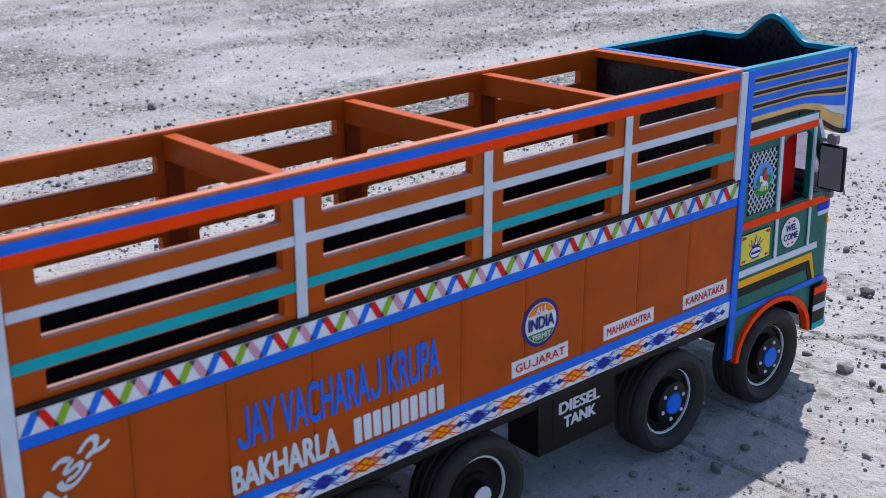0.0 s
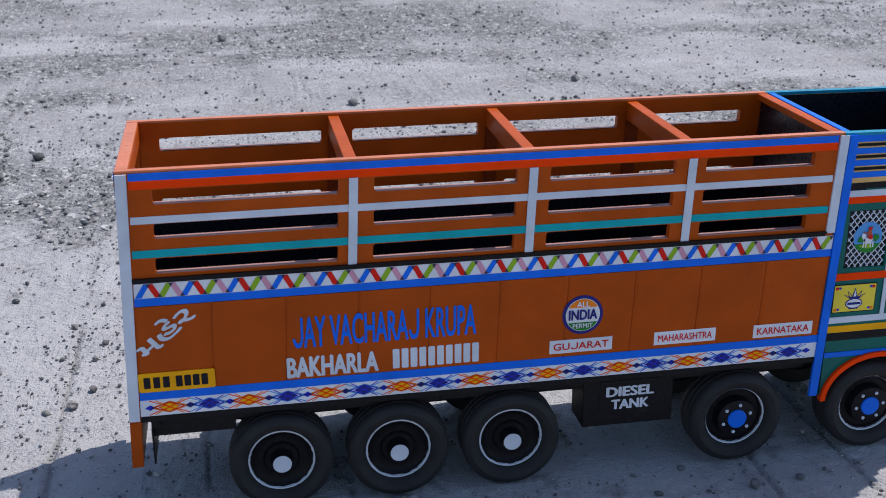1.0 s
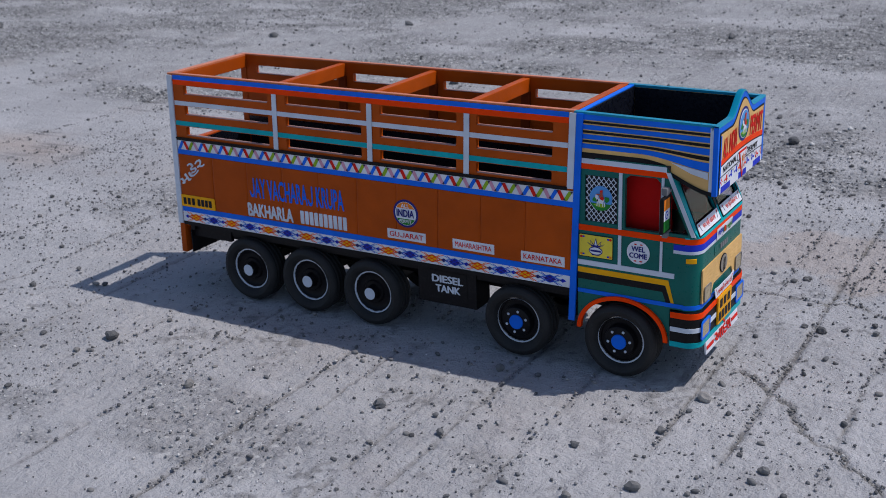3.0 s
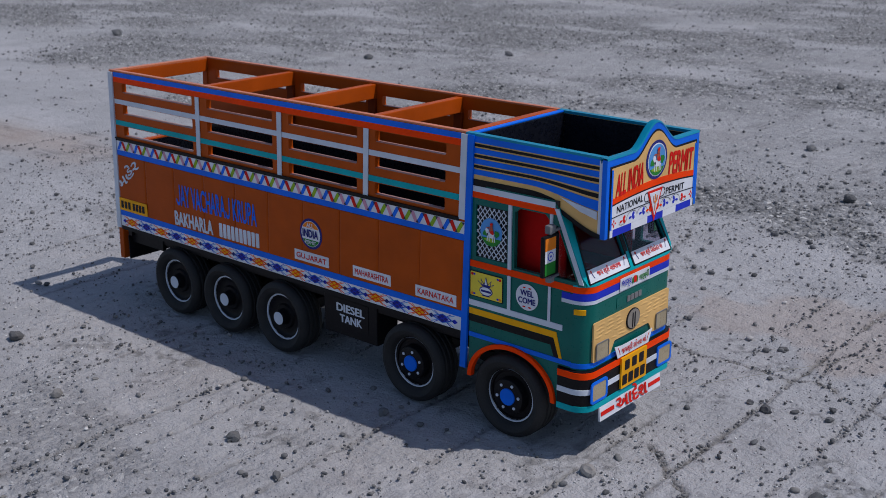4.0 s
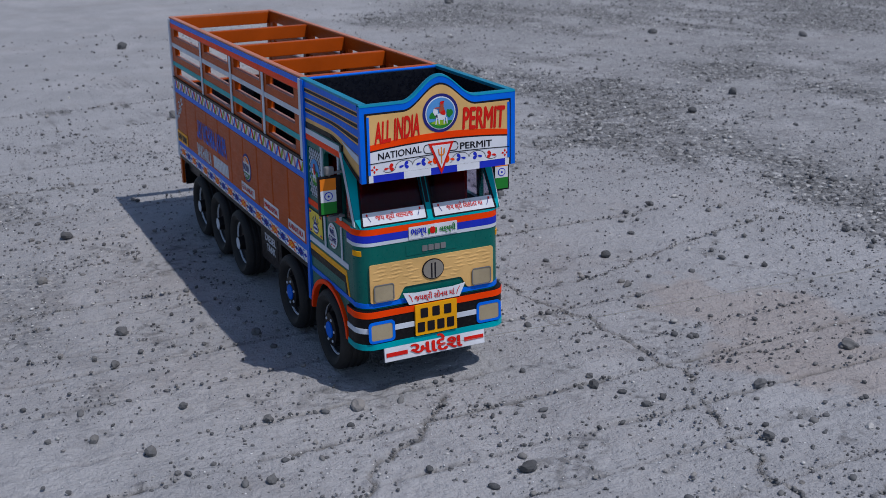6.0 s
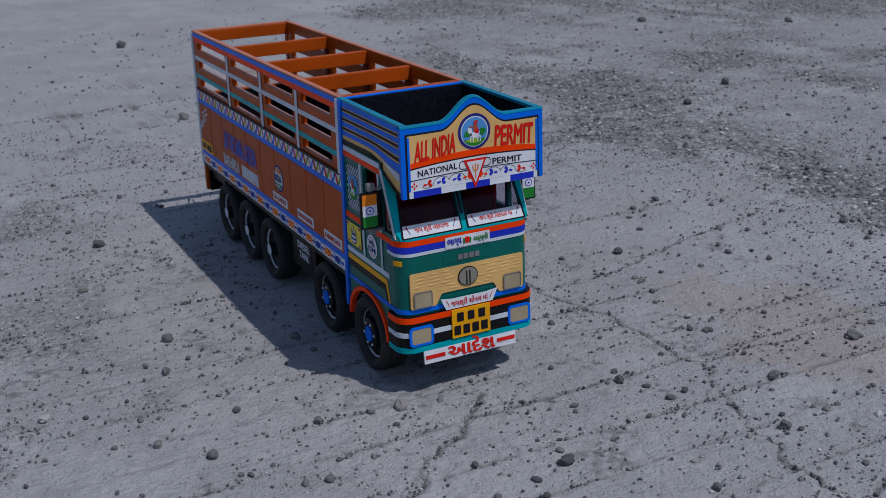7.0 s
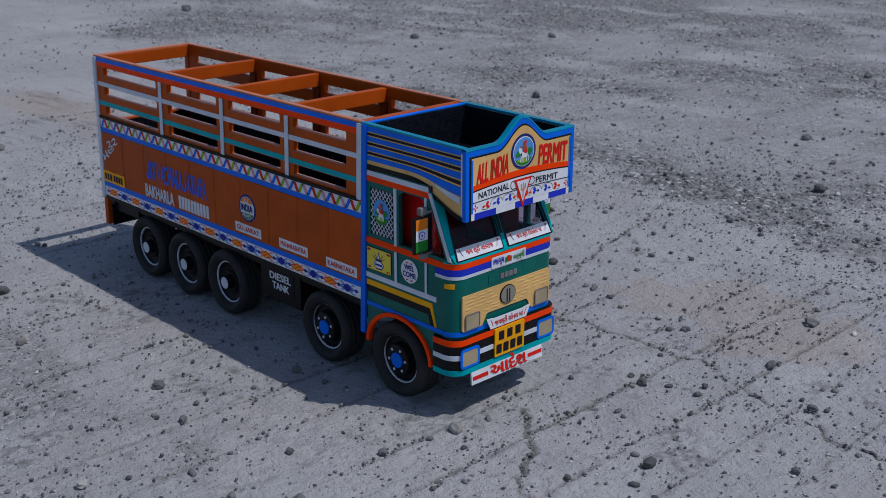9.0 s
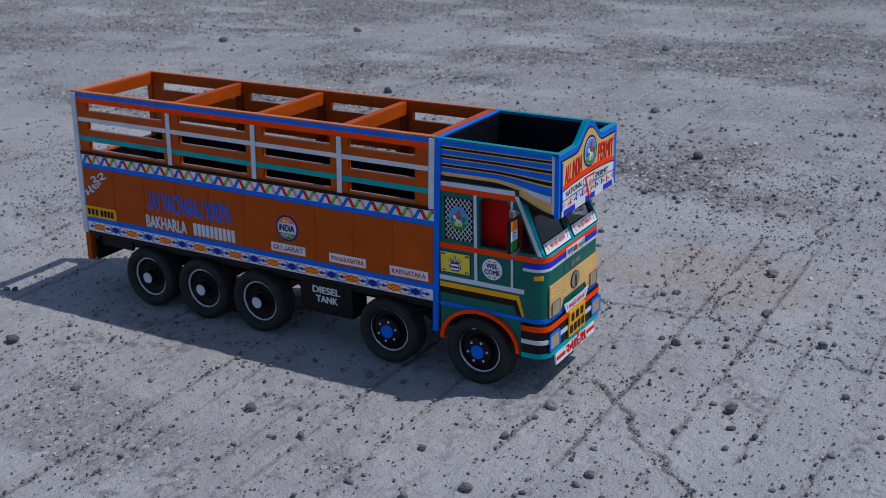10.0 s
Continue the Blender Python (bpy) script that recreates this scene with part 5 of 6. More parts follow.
# ---- mirrors ----
def mirror(near):
    m = new("mirror")
    m.parent = truck
    m["label"] = "dark mirror whose back carries a three-colour flag"
    y0, y1 = (-0.0310, -0.0020) if near else (WID + 0.0060, WID + 0.0320)
    z0, z1 = 0.2195, 0.2665
    X = 0.842
    part("mirror_case", box(X - 0.005, X, y0, y1, z0, z1, 0.0015), BLACK, m)
    MF = face_frame((X, 0, 0), (0, 1, 0), (0, 0, 1))
    h = (z1 - z0 - 0.005) / 3
    fl = []
    ya_, yb_ = (y0 + 0.0022, y1 - 0.0075) if near else (y0 + 0.0060, y1 - 0.0022)
    for i, mat in enumerate((LEAF, PAPER, ORANGE)):
        fl.append(([(ya_, z0 + 0.0025 + i * h), (yb_, z0 + 0.0025 + i * h), (yb_, z0 + 0.0025 + (i + 1) * h), (ya_, z0 + 0.0025 + (i + 1) * h)], mat, 0.0))
    c = ((ya_ + yb_) / 2, (z0 + z1) / 2)
    fl += [(disc(*c, 0.0052, n=20), ROYAL, 0.0003), (disc(*c, 0.0041, n=20), PAPER, 0.0005), (disc(*c, 0.0014, n=10), ROYAL, 0.0007)]
    sheet("flag", fl, MF, m, 0.0002, 0.0003, "orange, white and green flag with a blue wheel")
    part("mirror_glass", box(X - 0.0058, X - 0.005, y0 + 0.002, y1 - 0.002, z0 + 0.002, z1 - 0.002, 0.0003), GREY, m)
    ya, yb = ((y0 + y1) / 2, 0.0005) if near else (WID - 0.0005, (y0 + y1) / 2)
    for z in (z0 - 0.004, z1 + 0.002):
        part("bracket", box(X - 0.0035, X - 0.0005, min(ya, yb), max(ya, yb), z, z + 0.003, 0.0006), GREY, m)
    part("bracket_stem", box(X - 0.0032, X - 0.0008, (y0 + y1) / 2 - 0.0016, (y0 + y1) / 2 + 0.0016, z0 - 0.004, z1 + 0.005, 0.0005), GREY, m)
    part("bracket_cap", box(X - 0.007, X + 0.001, (y0 + y1) / 2 - 0.005, (y0 + y1) / 2 + 0.006, z1 + 0.001, z1 + 0.011, 0.0022), GREY, m)
    part("bracket_foot", box(X - 0.006, X + 0.001, (y0 + y1) / 2 - 0.003, (y0 + y1) / 2 + 0.006, z0 - 0.008, z0 - 0.001, 0.0018), GREY, m)
    return m


mirror(True)
mirror(False)

# ---- pull string tied under the bumper ----
bm = bmesh.new()
prev = None
for i in range(60):
    t = i / 59
    x = 0.876 + 2.4 * t
    c = Vector((x, 0.095 + 0.02 * t, 0.046 + 0.47 * (x - 0.876) - 0.012 * math.sin(math.pi * t)))
    cur = [bm.verts.new(c + Vector((0, 0.00026 * math.cos(a), 0.00026 * math.sin(a)))) for a in (0, 2.094, 4.189)]
    if prev:
        for k in range(3):
            bm.faces.new((prev[k], prev[(k + 1) % 3], cur[(k + 1) % 3], cur[k]))
    prev = cur
TWINE = paint("twine", S(222, 208, 184), 0.8, 0.02)
tow = part("pull_string", bm, TWINE, truck, "thin pale pull string tied under the bumper")
part("string_knot", lathe([(0.0, -0.004), (0.0018, -0.002), (0.0022, 0.0), (0.0014, 0.003), (0.0, 0.004)], 10), TWINE, tow).location = (0.879, 0.095, 0.0475)
part("tow_block", box(0.860, 0.878, 0.070, 0.130, 0.038, 0.062, 0.002), BLACK, truck)


# ---- ground ----
def lattice_noise(x, y, seed):
    """Smooth value noise on arrays."""
    r = np.random.RandomState(seed).rand(256, 256)
    xi, yi_ = np.floor(x).astype(int), np.floor(y).astype(int)
    fx, fy = x - xi, y - yi_
    fx, fy = fx * fx * (3 - 2 * fx), fy * fy * (3 - 2 * fy)
    g = lambda a, b: r[a % 256, b % 256]
    return (g(xi, yi_) * (1 - fx) + g(xi + 1, yi_) * fx) * (1 - fy) + (g(xi, yi_ + 1) * (1 - fx) + g(xi + 1, yi_ + 1) * fx) * fy


def spread(lo, hi, step, far):
    """Even steps inside, growing steps out to the horizon."""
    mid = np.arange(lo, hi + step / 2, step)
    outs, d, s = [], step, step
    while d < far:
        s *= 1.09
        outs.append(d)
        d += s
    outs = np.array(outs + [far])
    return np.concatenate([lo - outs[::-1], mid, hi + outs])


CRACKS = (  # wandering cracks: plan lines with half width and depth
    ([(0.50, 0.31), (0.62, 0.34), (0.69, 0.35), (0.84, 0.365), (0.99, 0.39), (1.10, 0.35), (1.19, 0.33), (1.36, 0.29)], 0.0042, 0.0024),
    ([(0.92, 0.09), (1.00, 0.02), (1.07, -0.07), (1.12, -0.13), (1.16, -0.22), (1.15, -0.36)], 0.0050, 0.0028),
    ([(0.99, 0.39), (0.985, 0.50), (1.01, 0.66), (1.06, 0.84), (1.05, 1.02)], 0.0034, 0.0018),
    ([(0.67, 0.345), (0.62, 0.52), (0.55, 0.74), (0.50, 0.98)], 0.0030, 0.0014),
    ([(1.36, 0.29), (1.30, 0.48), (1.33, 0.70), (1.22, 0.95)], 0.0036, 0.0018),
    ([(-0.30, -0.30), (-0.33, 0.1), (-0.36, 0.6), (-0.33, 1.2), (-0.42, 2.0)], 0.0045, 0.0018),
    ([(-1.10, -0.35), (-1.16, 0.3), (-1.12, 0.9), (-1.22, 1.8)], 0.0055, 0.0020),
)
SCORES = (  # straight scored lines across the slab: place, reach, half width, strength
    (0.392, -0.80, 0.80, 0.0050, 0.95), (0.455, -0.70, 0.10, 0.0030, 0.55), (0.575, -0.62, 0.02, 0.0036, 0.6), (0.640, -0.60, 0.30, 0.0034, 0.55),
    (0.740, -0.45, 0.72, 0.0034, 0.55), (0.882, -0.60, 0.78, 0.0042, 0.8), (0.968, -0.60, 0.95, 0.0052, 1.0), (1.075, -0.45, 0.90, 0.0040, 0.7),
    (1.165, -0.10, 0.85, 0.0030, 0.5), (1.262, -0.50, 0.70, 0.0034, 0.55), (0.205, -0.60, 0.85, 0.0036, 0.6), (0.060, -0.55, 0.75, 0.0030, 0.5),
    (-0.110, -0.50, 0.85, 0.0040, 0.6), (-0.52, -0.40, 0.95, 0.0045, 0.6), (-0.86, -0.30, 0.9, 0.0045, 0.55))


def dist_to_line(px, py, pts):
    best = np.full(px.shape, 9.0)
    for (ax, ay), (bx, by) in zip(pts, pts[1:]):
        dx, dy = bx - ax, by - ay
        t = np.clip(((px - ax) * dx + (py - ay) * dy) / (dx * dx + dy * dy), 0, 1)
        best = np.minimum(best, np.hypot(px - ax - t * dx, py - ay - t * dy))
    return best


gx, gy = spread(-0.40, 1.45, 0.0034, 90.0), spread(-0.60, 1.02, 0.0034, 90.0)
GX, GY = np.meshgrid(gx, gy, indexing="ij")
near_w = np.clip(1.6 - np.maximum(np.abs(GX - 0.5) - 0.9, np.abs(GY - 0.25) - 0.8) / 1.2, 0, 1)


def crack_warp(x, y):
    """How far the cracks wander from their plan lines."""
    dx = 0.012 * (lattice_noise(x * 70, y * 70, 5) - 0.5) + 0.022 * (lattice_noise(x * 24, y * 24, 9) - 0.5) + 0.034 * (lattice_noise(x * 6, y * 6, 6) - 0.5)
    dy = 0.012 * (lattice_noise(x * 70, y * 70, 7) - 0.5) + 0.022 * (lattice_noise(x * 24, y * 24, 10) - 0.5) + 0.034 * (lattice_noise(x * 6, y * 6, 8) - 0.5)
    return dx, dy


wx, wy = crack_warp(GX, GY)
wx, wy = GX + wx, GY + wy
Z = 0.0016 * (lattice_noise(GX * 9, GY * 9, 1) - 0.5) + 0.0019 * (lattice_noise(GX * 34, GY * 34, 2) - 0.5) + 0.0016 * (lattice_noise(GX * 90, GY * 90, 3) - 0.5)
pit = lattice_noise(GX * 40, GY * 40, 4)
Z -= 0.0022 * np.clip((pit - 0.78) / 0.2, 0, 1)
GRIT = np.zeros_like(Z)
breakup = np.clip((lattice_noise(GX * 16, GY * 16, 11) - 0.22) * 3, 0, 1)
swell = lattice_noise(GX * 12, GY * 12, 17)
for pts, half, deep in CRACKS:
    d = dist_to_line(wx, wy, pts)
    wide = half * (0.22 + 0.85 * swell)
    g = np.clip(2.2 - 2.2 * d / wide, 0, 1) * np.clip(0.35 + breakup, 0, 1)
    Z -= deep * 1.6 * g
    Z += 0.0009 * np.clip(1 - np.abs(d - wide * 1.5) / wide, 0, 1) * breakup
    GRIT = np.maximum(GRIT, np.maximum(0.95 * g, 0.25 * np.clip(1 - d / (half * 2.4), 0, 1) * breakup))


def score_line(x0, y):
    """Where a scored line runs: nearly straight, with a slight waver."""
    return x0 + 0.006 * (lattice_noise(y * 3.1 + 40 * x0, y * 0, 27) - 0.5) + 0.0035 * (lattice_noise(y * 17 + 40 * x0, y * 0, 28) - 0.5)


for x0, ya, yb, half, power in SCORES:
    d = np.abs(GX + 0.010 * (GY - 0.2) - score_line(x0, GY)) + 0.004 * (lattice_noise(GX * 95, GY * 95, 29) - 0.5)
    run = np.clip((GY - ya) / 0.12, 0, 1) * np.clip((yb - GY) / 0.2, 0, 1)
    worn = np.clip((lattice_noise(GX * 3 + 17 * x0, GY * 9, 34) - 0.25) * 3.2, 0.12, 1)
    wide = 1.25 * half * (0.35 + 0.75 * swell)
    g = np.clip(1.9 - 1.9 * d / wide, 0, 1) * run * worn * power
    Z -= 0.0048 * g
    Z += 0.0008 * np.clip(1 - np.abs(d - wide * 1.6) / wide, 0, 1) * run * worn * power
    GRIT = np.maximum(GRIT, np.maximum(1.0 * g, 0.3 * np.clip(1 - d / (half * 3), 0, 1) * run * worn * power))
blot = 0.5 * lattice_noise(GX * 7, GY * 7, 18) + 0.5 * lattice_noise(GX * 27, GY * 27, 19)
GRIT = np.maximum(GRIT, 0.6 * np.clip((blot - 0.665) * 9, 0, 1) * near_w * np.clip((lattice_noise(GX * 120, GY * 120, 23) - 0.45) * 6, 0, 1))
# bare aggregate: a broad band behind the truck and ragged patches on its near side
edge_n = 0.34 * (lattice_noise(GX * 1.6, GY * 1.6, 14) - 0.5) + 0.24 * (lattice_noise(GX * 6, GY * 6, 15) - 0.5) + 0.12 * (lattice_noise(GX * 23, GY * 23, 22) - 0.5)
streak = 0.55 * lattice_noise(GX * 1.3 + 7, GY * 2.0, 16) + 0.3 * lattice_noise(GX * 4.1, GY * 6.3, 26) + 0.15 * lattice_noise(GX * 17, GY * 17, 36)
GRAVEL = np.clip((GY + edge_n - 0.98 - 0.25 * np.clip(-GX - 1.0, 0, 6)) / 0.16, 0, 1) * np.clip(5.0 * (streak - 0.30), 0.3, 1)
for cx, cy, rx, ry, power in ((0.32, -0.33, 0.40, 0.14, 0.42), (-0.16, -0.33, 0.20, 0.12, 0.5), (0.72, -0.50, 0.16, 0.08, 0.4), (-0.42, 0.35, 0.22, 0.14, 0.5), (1.34, -0.18, 0.12, 0.07, 0.4)):
    d = np.hypot((GX - cx) / rx, (GY - cy) / ry) + 2.6 * edge_n + 1.2 * (lattice_noise(GX * 11, GY * 14, 37) - 0.5)
    GRAVEL = np.maximum(GRAVEL, power * np.clip((1.0 - d) * 2.6, 0, 1))
rub = lattice_noise(GX * 60, GY * 60, 38) * 0.6 + lattice_noise(GX * 150, GY * 150, 39) * 0.4
Z += 0.0036 * (rub - 0.5) * GRAVEL
Z *= near_w
Z = Z + GZ - 0.0006
ragged = 0.9 * (lattice_noise(GX * 9, GY * 9, 24) - 0.5) + 0.5 * (lattice_noise(GX * 34, GY * 34, 25) - 0.5)
EARTH = np.clip(1.15 - np.hypot((GX + 1.25) / 0.42, (GY - 0.52) / 0.16) - ragged, 0, 1) * 0.4
EARTH = np.maximum(EARTH, np.clip(1.2 - np.hypot((GX - 0.98) / 0.21, (GY - 0.58) / 0.13) - ragged, 0, 0.27))
nx, ny = GX.shape
idx = np.arange(nx * ny).reshape(nx, ny)
quads = np.stack([idx[:-1, :-1], idx[1:, :-1], idx[1:, 1:], idx[:-1, 1:]], -1).reshape(-1, 4)
me = bpy.data.meshes.new("ground")
me.vertices.add(nx * ny)
me.vertices.foreach_set("co", np.stack([GX, GY, Z], -1).astype(np.float32).ravel())
me.loops.add(quads.size)
me.loops.foreach_set("vertex_index", quads.astype(np.int32).ravel())
me.polygons.add(len(quads))
me.polygons.foreach_set("loop_start", np.arange(0, quads.size, 4, dtype=np.int32))
me.polygons.foreach_set("use_smooth", np.ones(len(quads), dtype=bool))
me.update(calc_edges=True)
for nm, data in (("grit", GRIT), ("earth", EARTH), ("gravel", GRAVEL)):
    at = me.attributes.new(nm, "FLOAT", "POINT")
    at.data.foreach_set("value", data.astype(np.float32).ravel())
me.materials.append(GROUND)
ground = tagged(link_mesh("ground", me), "pale grey dusty concrete ground with cracks and loose grit", "ground", kind="structure")


# ---- loose stones ----
def stone_mesh(rnd, sub):
    bm = bmesh.new()
    bmesh.ops.create_icosphere(bm, subdivisions=sub, radius=1.0)
    sx, sy, sz = rnd.uniform(0.85, 1.25), rnd.uniform(0.7, 1.0), rnd.uniform(0.55, 0.8)
    off = Vector((rnd.uniform(0, 50), rnd.uniform(0, 50), rnd.uniform(0, 50)))
    for v in bm.verts:
        k = 1 + 0.42 * noise.noise(v.co * 1.1 + off) + 0.24 * noise.noise(v.co * 2.3 + off)
        v.co = Vector((v.co.x * sx * k, v.co.y * sy * k, v.co.z * sz * k))
    return bm


rnd = random.Random(21)
shapes = []
for i in range(9):
    bm = stone_mesh(rnd, 2)
    m_ = bpy.data.meshes.new("stone")
    bm.to_mesh(m_)
    bm.free()
    m_.materials.append(STONE)
    shapes.append(m_)


def in_truck(x, y, pad=0.0):
    return -0.03 - pad < x < 0.92 + pad and -0.012 - pad < y < WID + 0.012 + pad


def put_stone(x, y, size, label="dark grey rounded stone lying on dusty concrete"):
    ob = new("stone", rnd.choice(shapes))
    k = size / 2
    ob.matrix_basis = Matrix.LocRotScale((x, y, GZ + k * 0.42), Euler((rnd.uniform(-0.3, 0.3), rnd.uniform(-0.3, 0.3), rnd.uniform(0, 6.28))), (k, k, k))
    tagged(ob, label, "stone", "loose stones on the ground")
    return ob


BIG = ((0.98, 0.26, 0.017), (1.07, 0.44, 0.016), (1.03, 0.62, 0.020), (0.53, -0.22, 0.018), (0.65, 0.98, 0.014), (0.70, 0.50, 0.013), (0.57, 0.545, 0.018),
       (0.36, 0.78, 0.014), (0.62, -0.055, 0.015), (0.90, -0.016, 0.017), (0.88, -0.12, 0.012), (1.18, 0.36, 0.013), (0.80, -0.20, 0.011), (0.26, -0.29, 0.016),
       (0.64, -0.25, 0.014), (0.90, -0.26, 0.017), (0.84, -0.31, 0.013), (0.70, -0.42, 0.014), (1.02, -0.16, 0.014), (1.12, 0.09, 0.017), (-0.9, 0.19, 0.030),
       (-2.2, 0.31, 0.040), (-0.42, 1.60, 0.030), (-1.5, 2.1, 0.030), (-2.8, 1.9, 0.050), (-1.15, 2.5, 0.030), (0.4, 1.7, 0.028), (1.0, 1.86, 0.026), (-0.28, 1.36, 0.026),
       (0.1, 2.6, 0.030), (-0.1, 0.26, 0.014), (-0.08, 0.30, 0.010), (-0.25, -0.12, 0.013), (1.25, 0.20, 0.012), (1.33, 0.42, 0.014), (0.04, -0.22, 0.024), (0.66, 1.30, 0.030))
for x, y, s in BIG:
    put_stone(x, y, s)
made = 0
while made < 264:
    x, y = rnd.uniform(-1.2, 1.6), rnd.uniform(-0.65, 1.7)
    if in_truck(x, y, 0.02):
        continue
    put_stone(x, y, rnd.choice((0.0055, 0.006, 0.0065, 0.007, 0.008, 0.010)) * (1.0 if y < 1 else 1.3))
    made += 1


def grit_field(name, count, place, sizes, seed, label, shape=1, material=None):
    """Countless small grit as one joined mesh."""
    r = np.random.RandomState(seed)
    g = (1 + 5 ** 0.5) / 2
    base = np.array([(-1, g, 0), (1, g, 0), (-1, -g, 0), (1, -g, 0), (0, -1, g), (0, 1, g), (0, -1, -g), (0, 1, -g), (g, 0, -1), (g, 0, 1), (-g, 0, -1), (-g, 0, 1)]) / 1.9
    tri = np.array([(0, 11, 5), (0, 5, 1), (0, 1, 7), (0, 7, 10), (0, 10, 11), (1, 5, 9), (5, 11, 4), (11, 10, 2), (10, 7, 6), (7, 1, 8),
                    (3, 9, 4), (3, 4, 2), (3, 2, 6), (3, 6, 8), (3, 8, 9), (4, 9, 5), (2, 4, 11), (6, 2, 10), (8, 6, 7), (9, 8, 1)])
    base /= np.linalg.norm(base[0])
    if shape == 0:
        base = np.array([(1, 0, 0), (0, 1, 0), (-1, 0, 0), (0, -1, 0), (0, 0, 1), (0, 0, -1)], dtype=float)
        tri = np.array([(0, 1, 4), (1, 2, 4), (2, 3, 4), (3, 0, 4), (1, 0, 5), (2, 1, 5), (3, 2, 5), (0, 3, 5)])
    if shape == 2:
        # one split of every face gives a lump of 42 corners
        mids, verts, faces = {}, [tuple(v) for v in base], []
        for t in tri:
            e = []
            for i, j in ((t[0], t[1]), (t[1], t[2]), (t[2], t[0])):
                key = (min(i, j), max(i, j))
                if key not in mids:
                    v = (base[i] + base[j]) / 2
                    verts.append(tuple(v / np.linalg.norm(v)))
                    mids[key] = len(verts) - 1
                e.append(mids[key])
            faces += [(t[0], e[0], e[2]), (t[1], e[1], e[0]), (t[2], e[2], e[1]), tuple(e)]
        base, tri = np.array(verts), np.array(faces)
    nv = len(base)
    pts = place(r, count)
    keep = ~((pts[:, 0] > 0.05) & (pts[:, 0] < 0.90) & (pts[:, 1] > -0.006) & (pts[:, 1] < 0.04)) & ~((pts[:, 0] > 0.05) & (pts[:, 0] < 0.90) & (pts[:, 1] > 0.15) & (pts[:, 1] < 0.195))
    pts = pts[keep]
    n_ = len(pts)
    size = sizes(r, n_, pts)
    a = r.rand(n_) * 6.283
    lump = 0.5 * (r.rand(n_, nv, 1) - 0.5)
    if shape == 2:
        lump = 0.22 * (r.rand(n_, nv, 1) - 0.5) + 0.34 * np.einsum("vc,nc->nv", base, r.normal(0, 0.6, (n_, 3)))[..., None] * np.einsum("vc,nc->nv", base, r.normal(0, 0.8, (n_, 3)))[..., None]
    V = base[None] * (1 + lump) * np.stack([r.uniform(0.8, 1.3, n_), r.uniform(0.7, 1.0, n_), r.uniform(0.5, 0.8, n_)], -1)[:, None]
    ca, sa = np.cos(a)[:, None], np.sin(a)[:, None]
    V = np.stack([V[..., 0] * ca - V[..., 1] * sa, V[..., 0] * sa + V[..., 1] * ca, V[..., 2]], -1) * (size / 2)[:, None, None]
    V[..., 0] += pts[:, :1]
    V[..., 1] += pts[:, 1:2]
    V[..., 2] += (size * 0.18 + GZ)[:, None]
    F = (tri[None] + nv * np.arange(n_)[:, None, None]).reshape(-1, 3)
    m_ = bpy.data.meshes.new(name)
    m_.vertices.add(n_ * nv)
    m_.vertices.foreach_set("co", V.astype(np.float32).ravel())
    m_.loops.add(F.size)
    m_.loops.foreach_set("vertex_index", F.astype(np.int32).ravel())
    m_.polygons.add(len(F))
    m_.polygons.foreach_set("loop_start", np.arange(0, F.size, 3, dtype=np.int32))
    if shape == 2:
        m_.polygons.foreach_set("use_smooth", np.ones(len(F), dtype=bool))
    m_.update(calc_edges=True)
    m_.materials.append(material or STONE)
    return tagged(link_mesh(name, m_), label, "gravel", kind="stuff")


def clustered(r, n_):
    """Evenly spread grit with thicker drifts."""
    p = np.stack([r.uniform(-1.0, 1.7, n_ * 3), r.uniform(-0.75, 1.5, n_ * 3)], -1)
    d = lattice_noise(p[:, 0] * 3.2, p[:, 1] * 3.2, 31) * 0.6 + lattice_noise(p[:, 0] * 11, p[:, 1] * 11, 32) * 0.4
    return p[r.rand(n_ * 3) < np.clip((d - 0.25) * 1.6, 0.06, 1)][:n_]


def along_cracks(r, n_):
    out = []
    for pts, half, deep in CRACKS:
        pts = np.array(pts)
        L = np.hypot(*np.diff(pts, axis=0).T)
        k = int(n_ * L.sum() / 16.0)
        t = r.rand(k) * L.sum()
        c = np.concatenate([[0], np.cumsum(L)])
        i = np.clip(np.searchsorted(c, t) - 1, 0, len(L) - 1)
        f = ((t - c[i]) / L[i])[:, None]
        p = pts[i] * (1 - f) + pts[i + 1] * f
        q = p.copy()
        for _ in range(4):
            q = p - np.stack(crack_warp(q[:, 0], q[:, 1]), -1)
        out.append(q + r.normal(0, 1, (k, 2)) * np.where(r.rand(k, 1) < 0.7, half * 0.32, half * 1.8))
    for x0, ya, yb, half, power in SCORES:
        k = int(n_ * (yb - ya) * power / 16.0)
        y = r.uniform(ya, yb, k)
        keep = r.rand(k) < np.clip((lattice_noise(x0 * 20 + 17 * x0, y * 9, 34) - 0.25) * 3.2, 0.15, 1)
        x = score_line(x0, y) - 0.010 * (y - 0.2) + r.normal(0, 1, k) * np.where(r.rand(k) < 0.6, half * 0.45, half * 2.6)
        out.append(np.stack([x, y], -1)[keep])
    return np.concatenate(out)


def bareness(p):
    """How bare of dust the ground is at the given places."""
    i = np.clip(np.searchsorted(gx, p[:, 0]), 0, len(gx) - 1)
    j = np.clip(np.searchsorted(gy, p[:, 1]), 0, len(gy) - 1)
    return GRAVEL[i, j]


def far_field(r, n_):
    p = np.stack([r.uniform(-5, 3.2, n_ * 4), 0.8 + 6 * r.rand(n_ * 4) ** 1.5], -1)
    return p[r.rand(len(p)) < np.clip(bareness(p), 0.05, 1)][:n_]


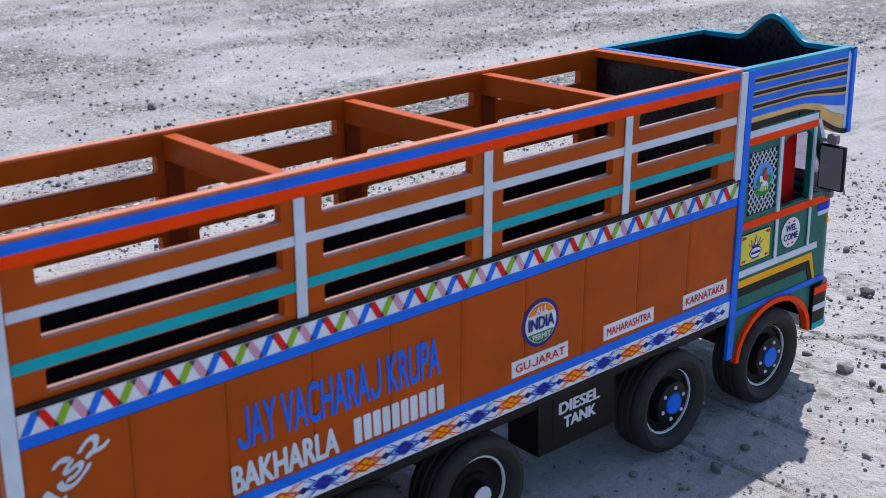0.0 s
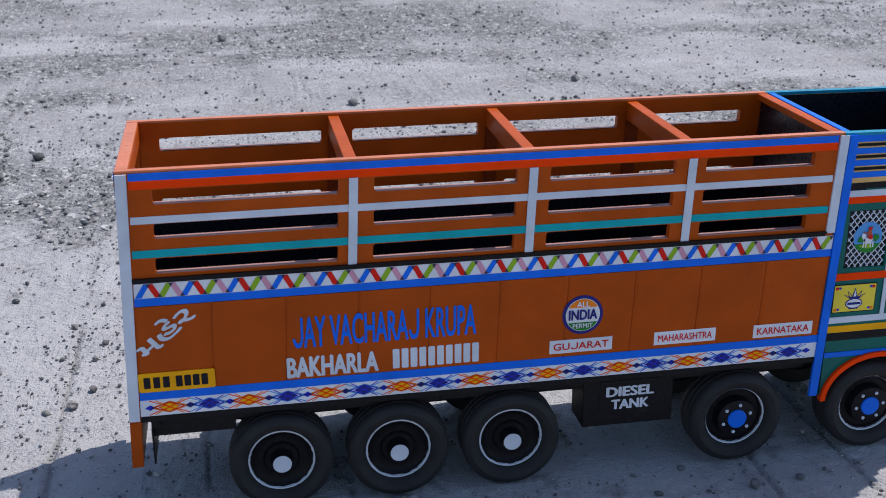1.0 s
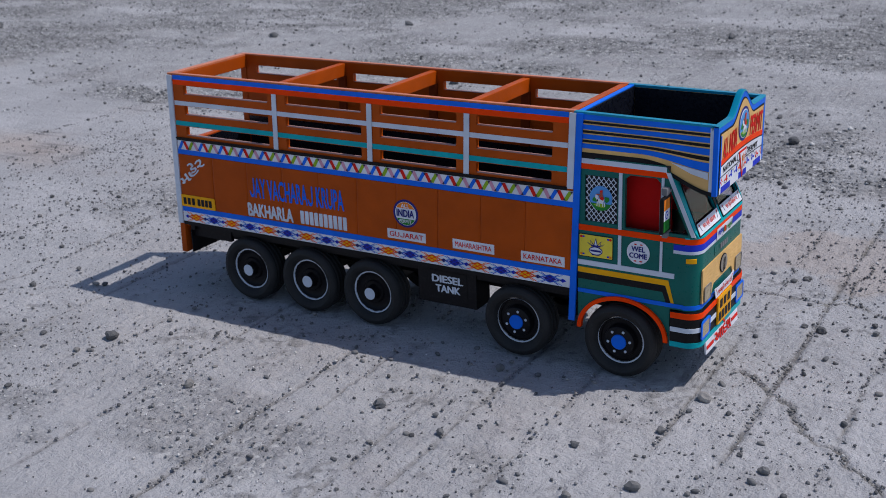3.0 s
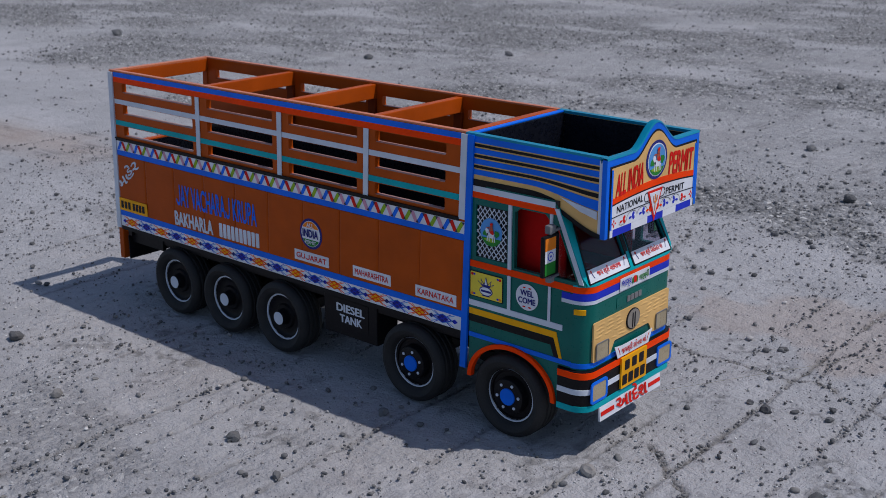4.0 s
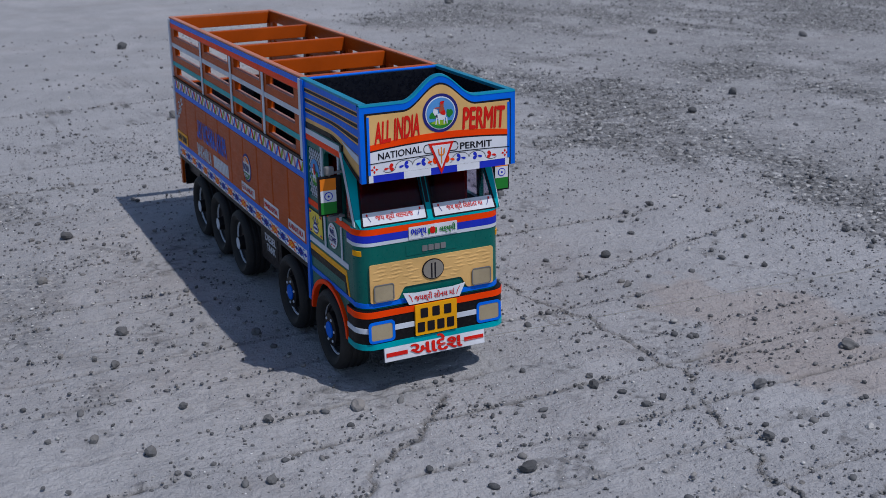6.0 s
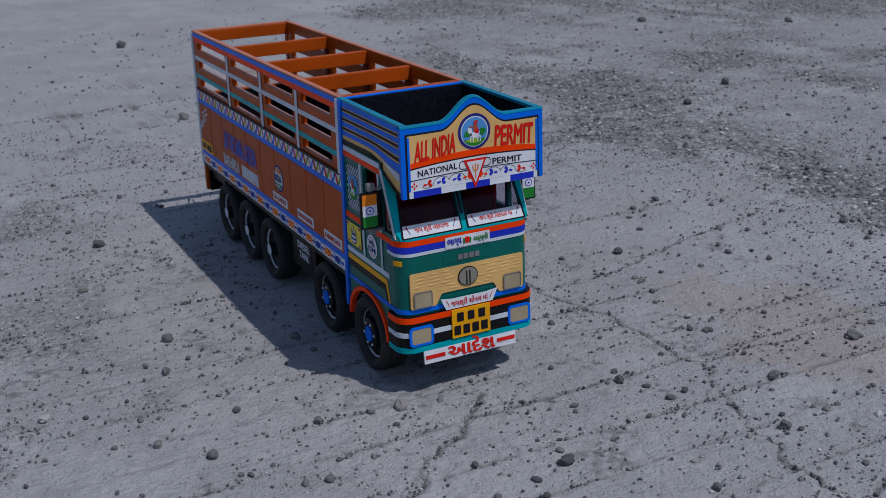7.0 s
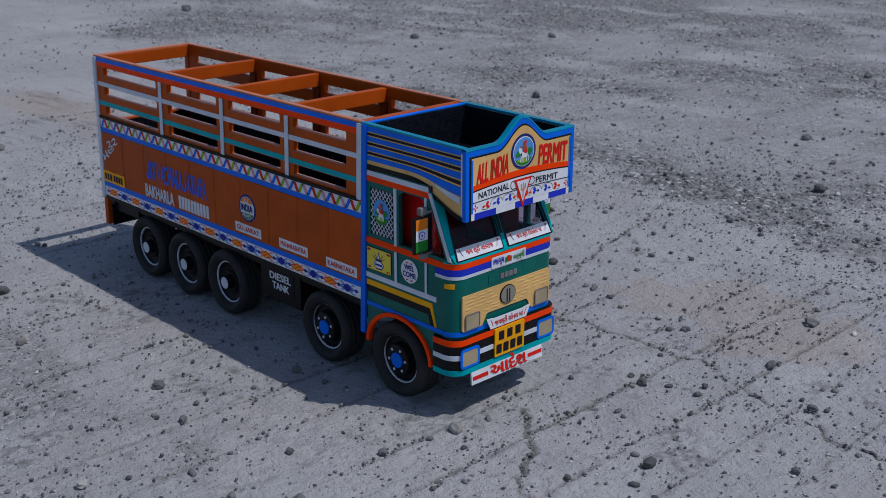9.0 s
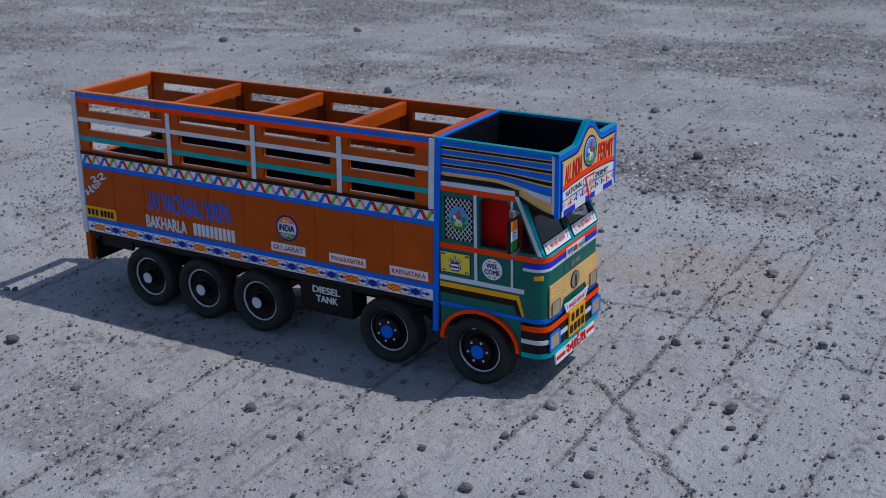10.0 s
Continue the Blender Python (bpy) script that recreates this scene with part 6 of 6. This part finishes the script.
def in_patches(r, n_):
    p = np.stack([r.uniform(-0.75, 1.5, n_ * 14), r.uniform(-0.75, 0.9, n_ * 14)], -1)
    return p[r.rand(len(p)) < np.clip(bareness(p), 0.0, 1)][:n_]


def chips(r, n_):
    p = np.stack([r.uniform(-0.5, 1.3, n_ * 3), r.uniform(-0.7, 0.9, n_ * 3)], -1)
    return p[r.rand(n_ * 3) < np.clip((lattice_noise(p[:, 0] * 4, p[:, 1] * 4, 47) - 0.3) * 2, 0.05, 1)][:n_]


def on_slab(r, n_):
    """Loose pebbles strewn over the whole near slab, a little thicker in places."""
    p = np.stack([r.uniform(-2.6, 1.75, n_ * 3), r.uniform(-0.85, 1.9, n_ * 3)], -1)
    d = lattice_noise(p[:, 0] * 2.3, p[:, 1] * 2.3, 45) * 0.5 + lattice_noise(p[:, 0] * 9, p[:, 1] * 9, 46) * 0.5
    thick = np.clip(0.5 + 0.5 * (p[:, 0] + 0.1) / 0.8, 0.45, 1)
    return p[r.rand(n_ * 3) < np.clip((d - 0.22) * 1.7, 0.12, 1) * thick][:n_]


grit_field("pebbles", 3300, on_slab, lambda r, n_, p: 0.0032 + 0.0078 * r.rand(n_) ** 3.2, 40, "dark rounded pebbles strewn over the dusty concrete", 2)
grit_field("grit", 26000, clustered, lambda r, n_, p: 0.0013 + 0.0042 * r.rand(n_) ** 2.6, 41, "fine grey grit scattered over the concrete")
grit_field("crack_grit", 5200, along_cracks, lambda r, n_, p: 0.0013 + 0.0052 * r.rand(n_) ** 3.2, 42, "dark grit gathered along the cracks and scored lines")
grit_field("gravel", 52000, far_field, lambda r, n_, p: 0.003 + 0.0115 * r.rand(n_) ** 5.0, 43, "coarse grey gravel strewn over the far ground", 0, RUBBLE)
grit_field("crumbs", 6000, in_patches, lambda r, n_, p: 0.0011 + 0.0052 * r.rand(n_) ** 3.6, 44, "crumbled concrete and stone lying in bare patches", 1, RUBBLE)
grit_field("chips", 2600, chips, lambda r, n_, p: 0.0014 + 0.0022 * r.rand(n_) ** 2.0, 48, "tiny pale chips scattered over the concrete", 0, CHIP)
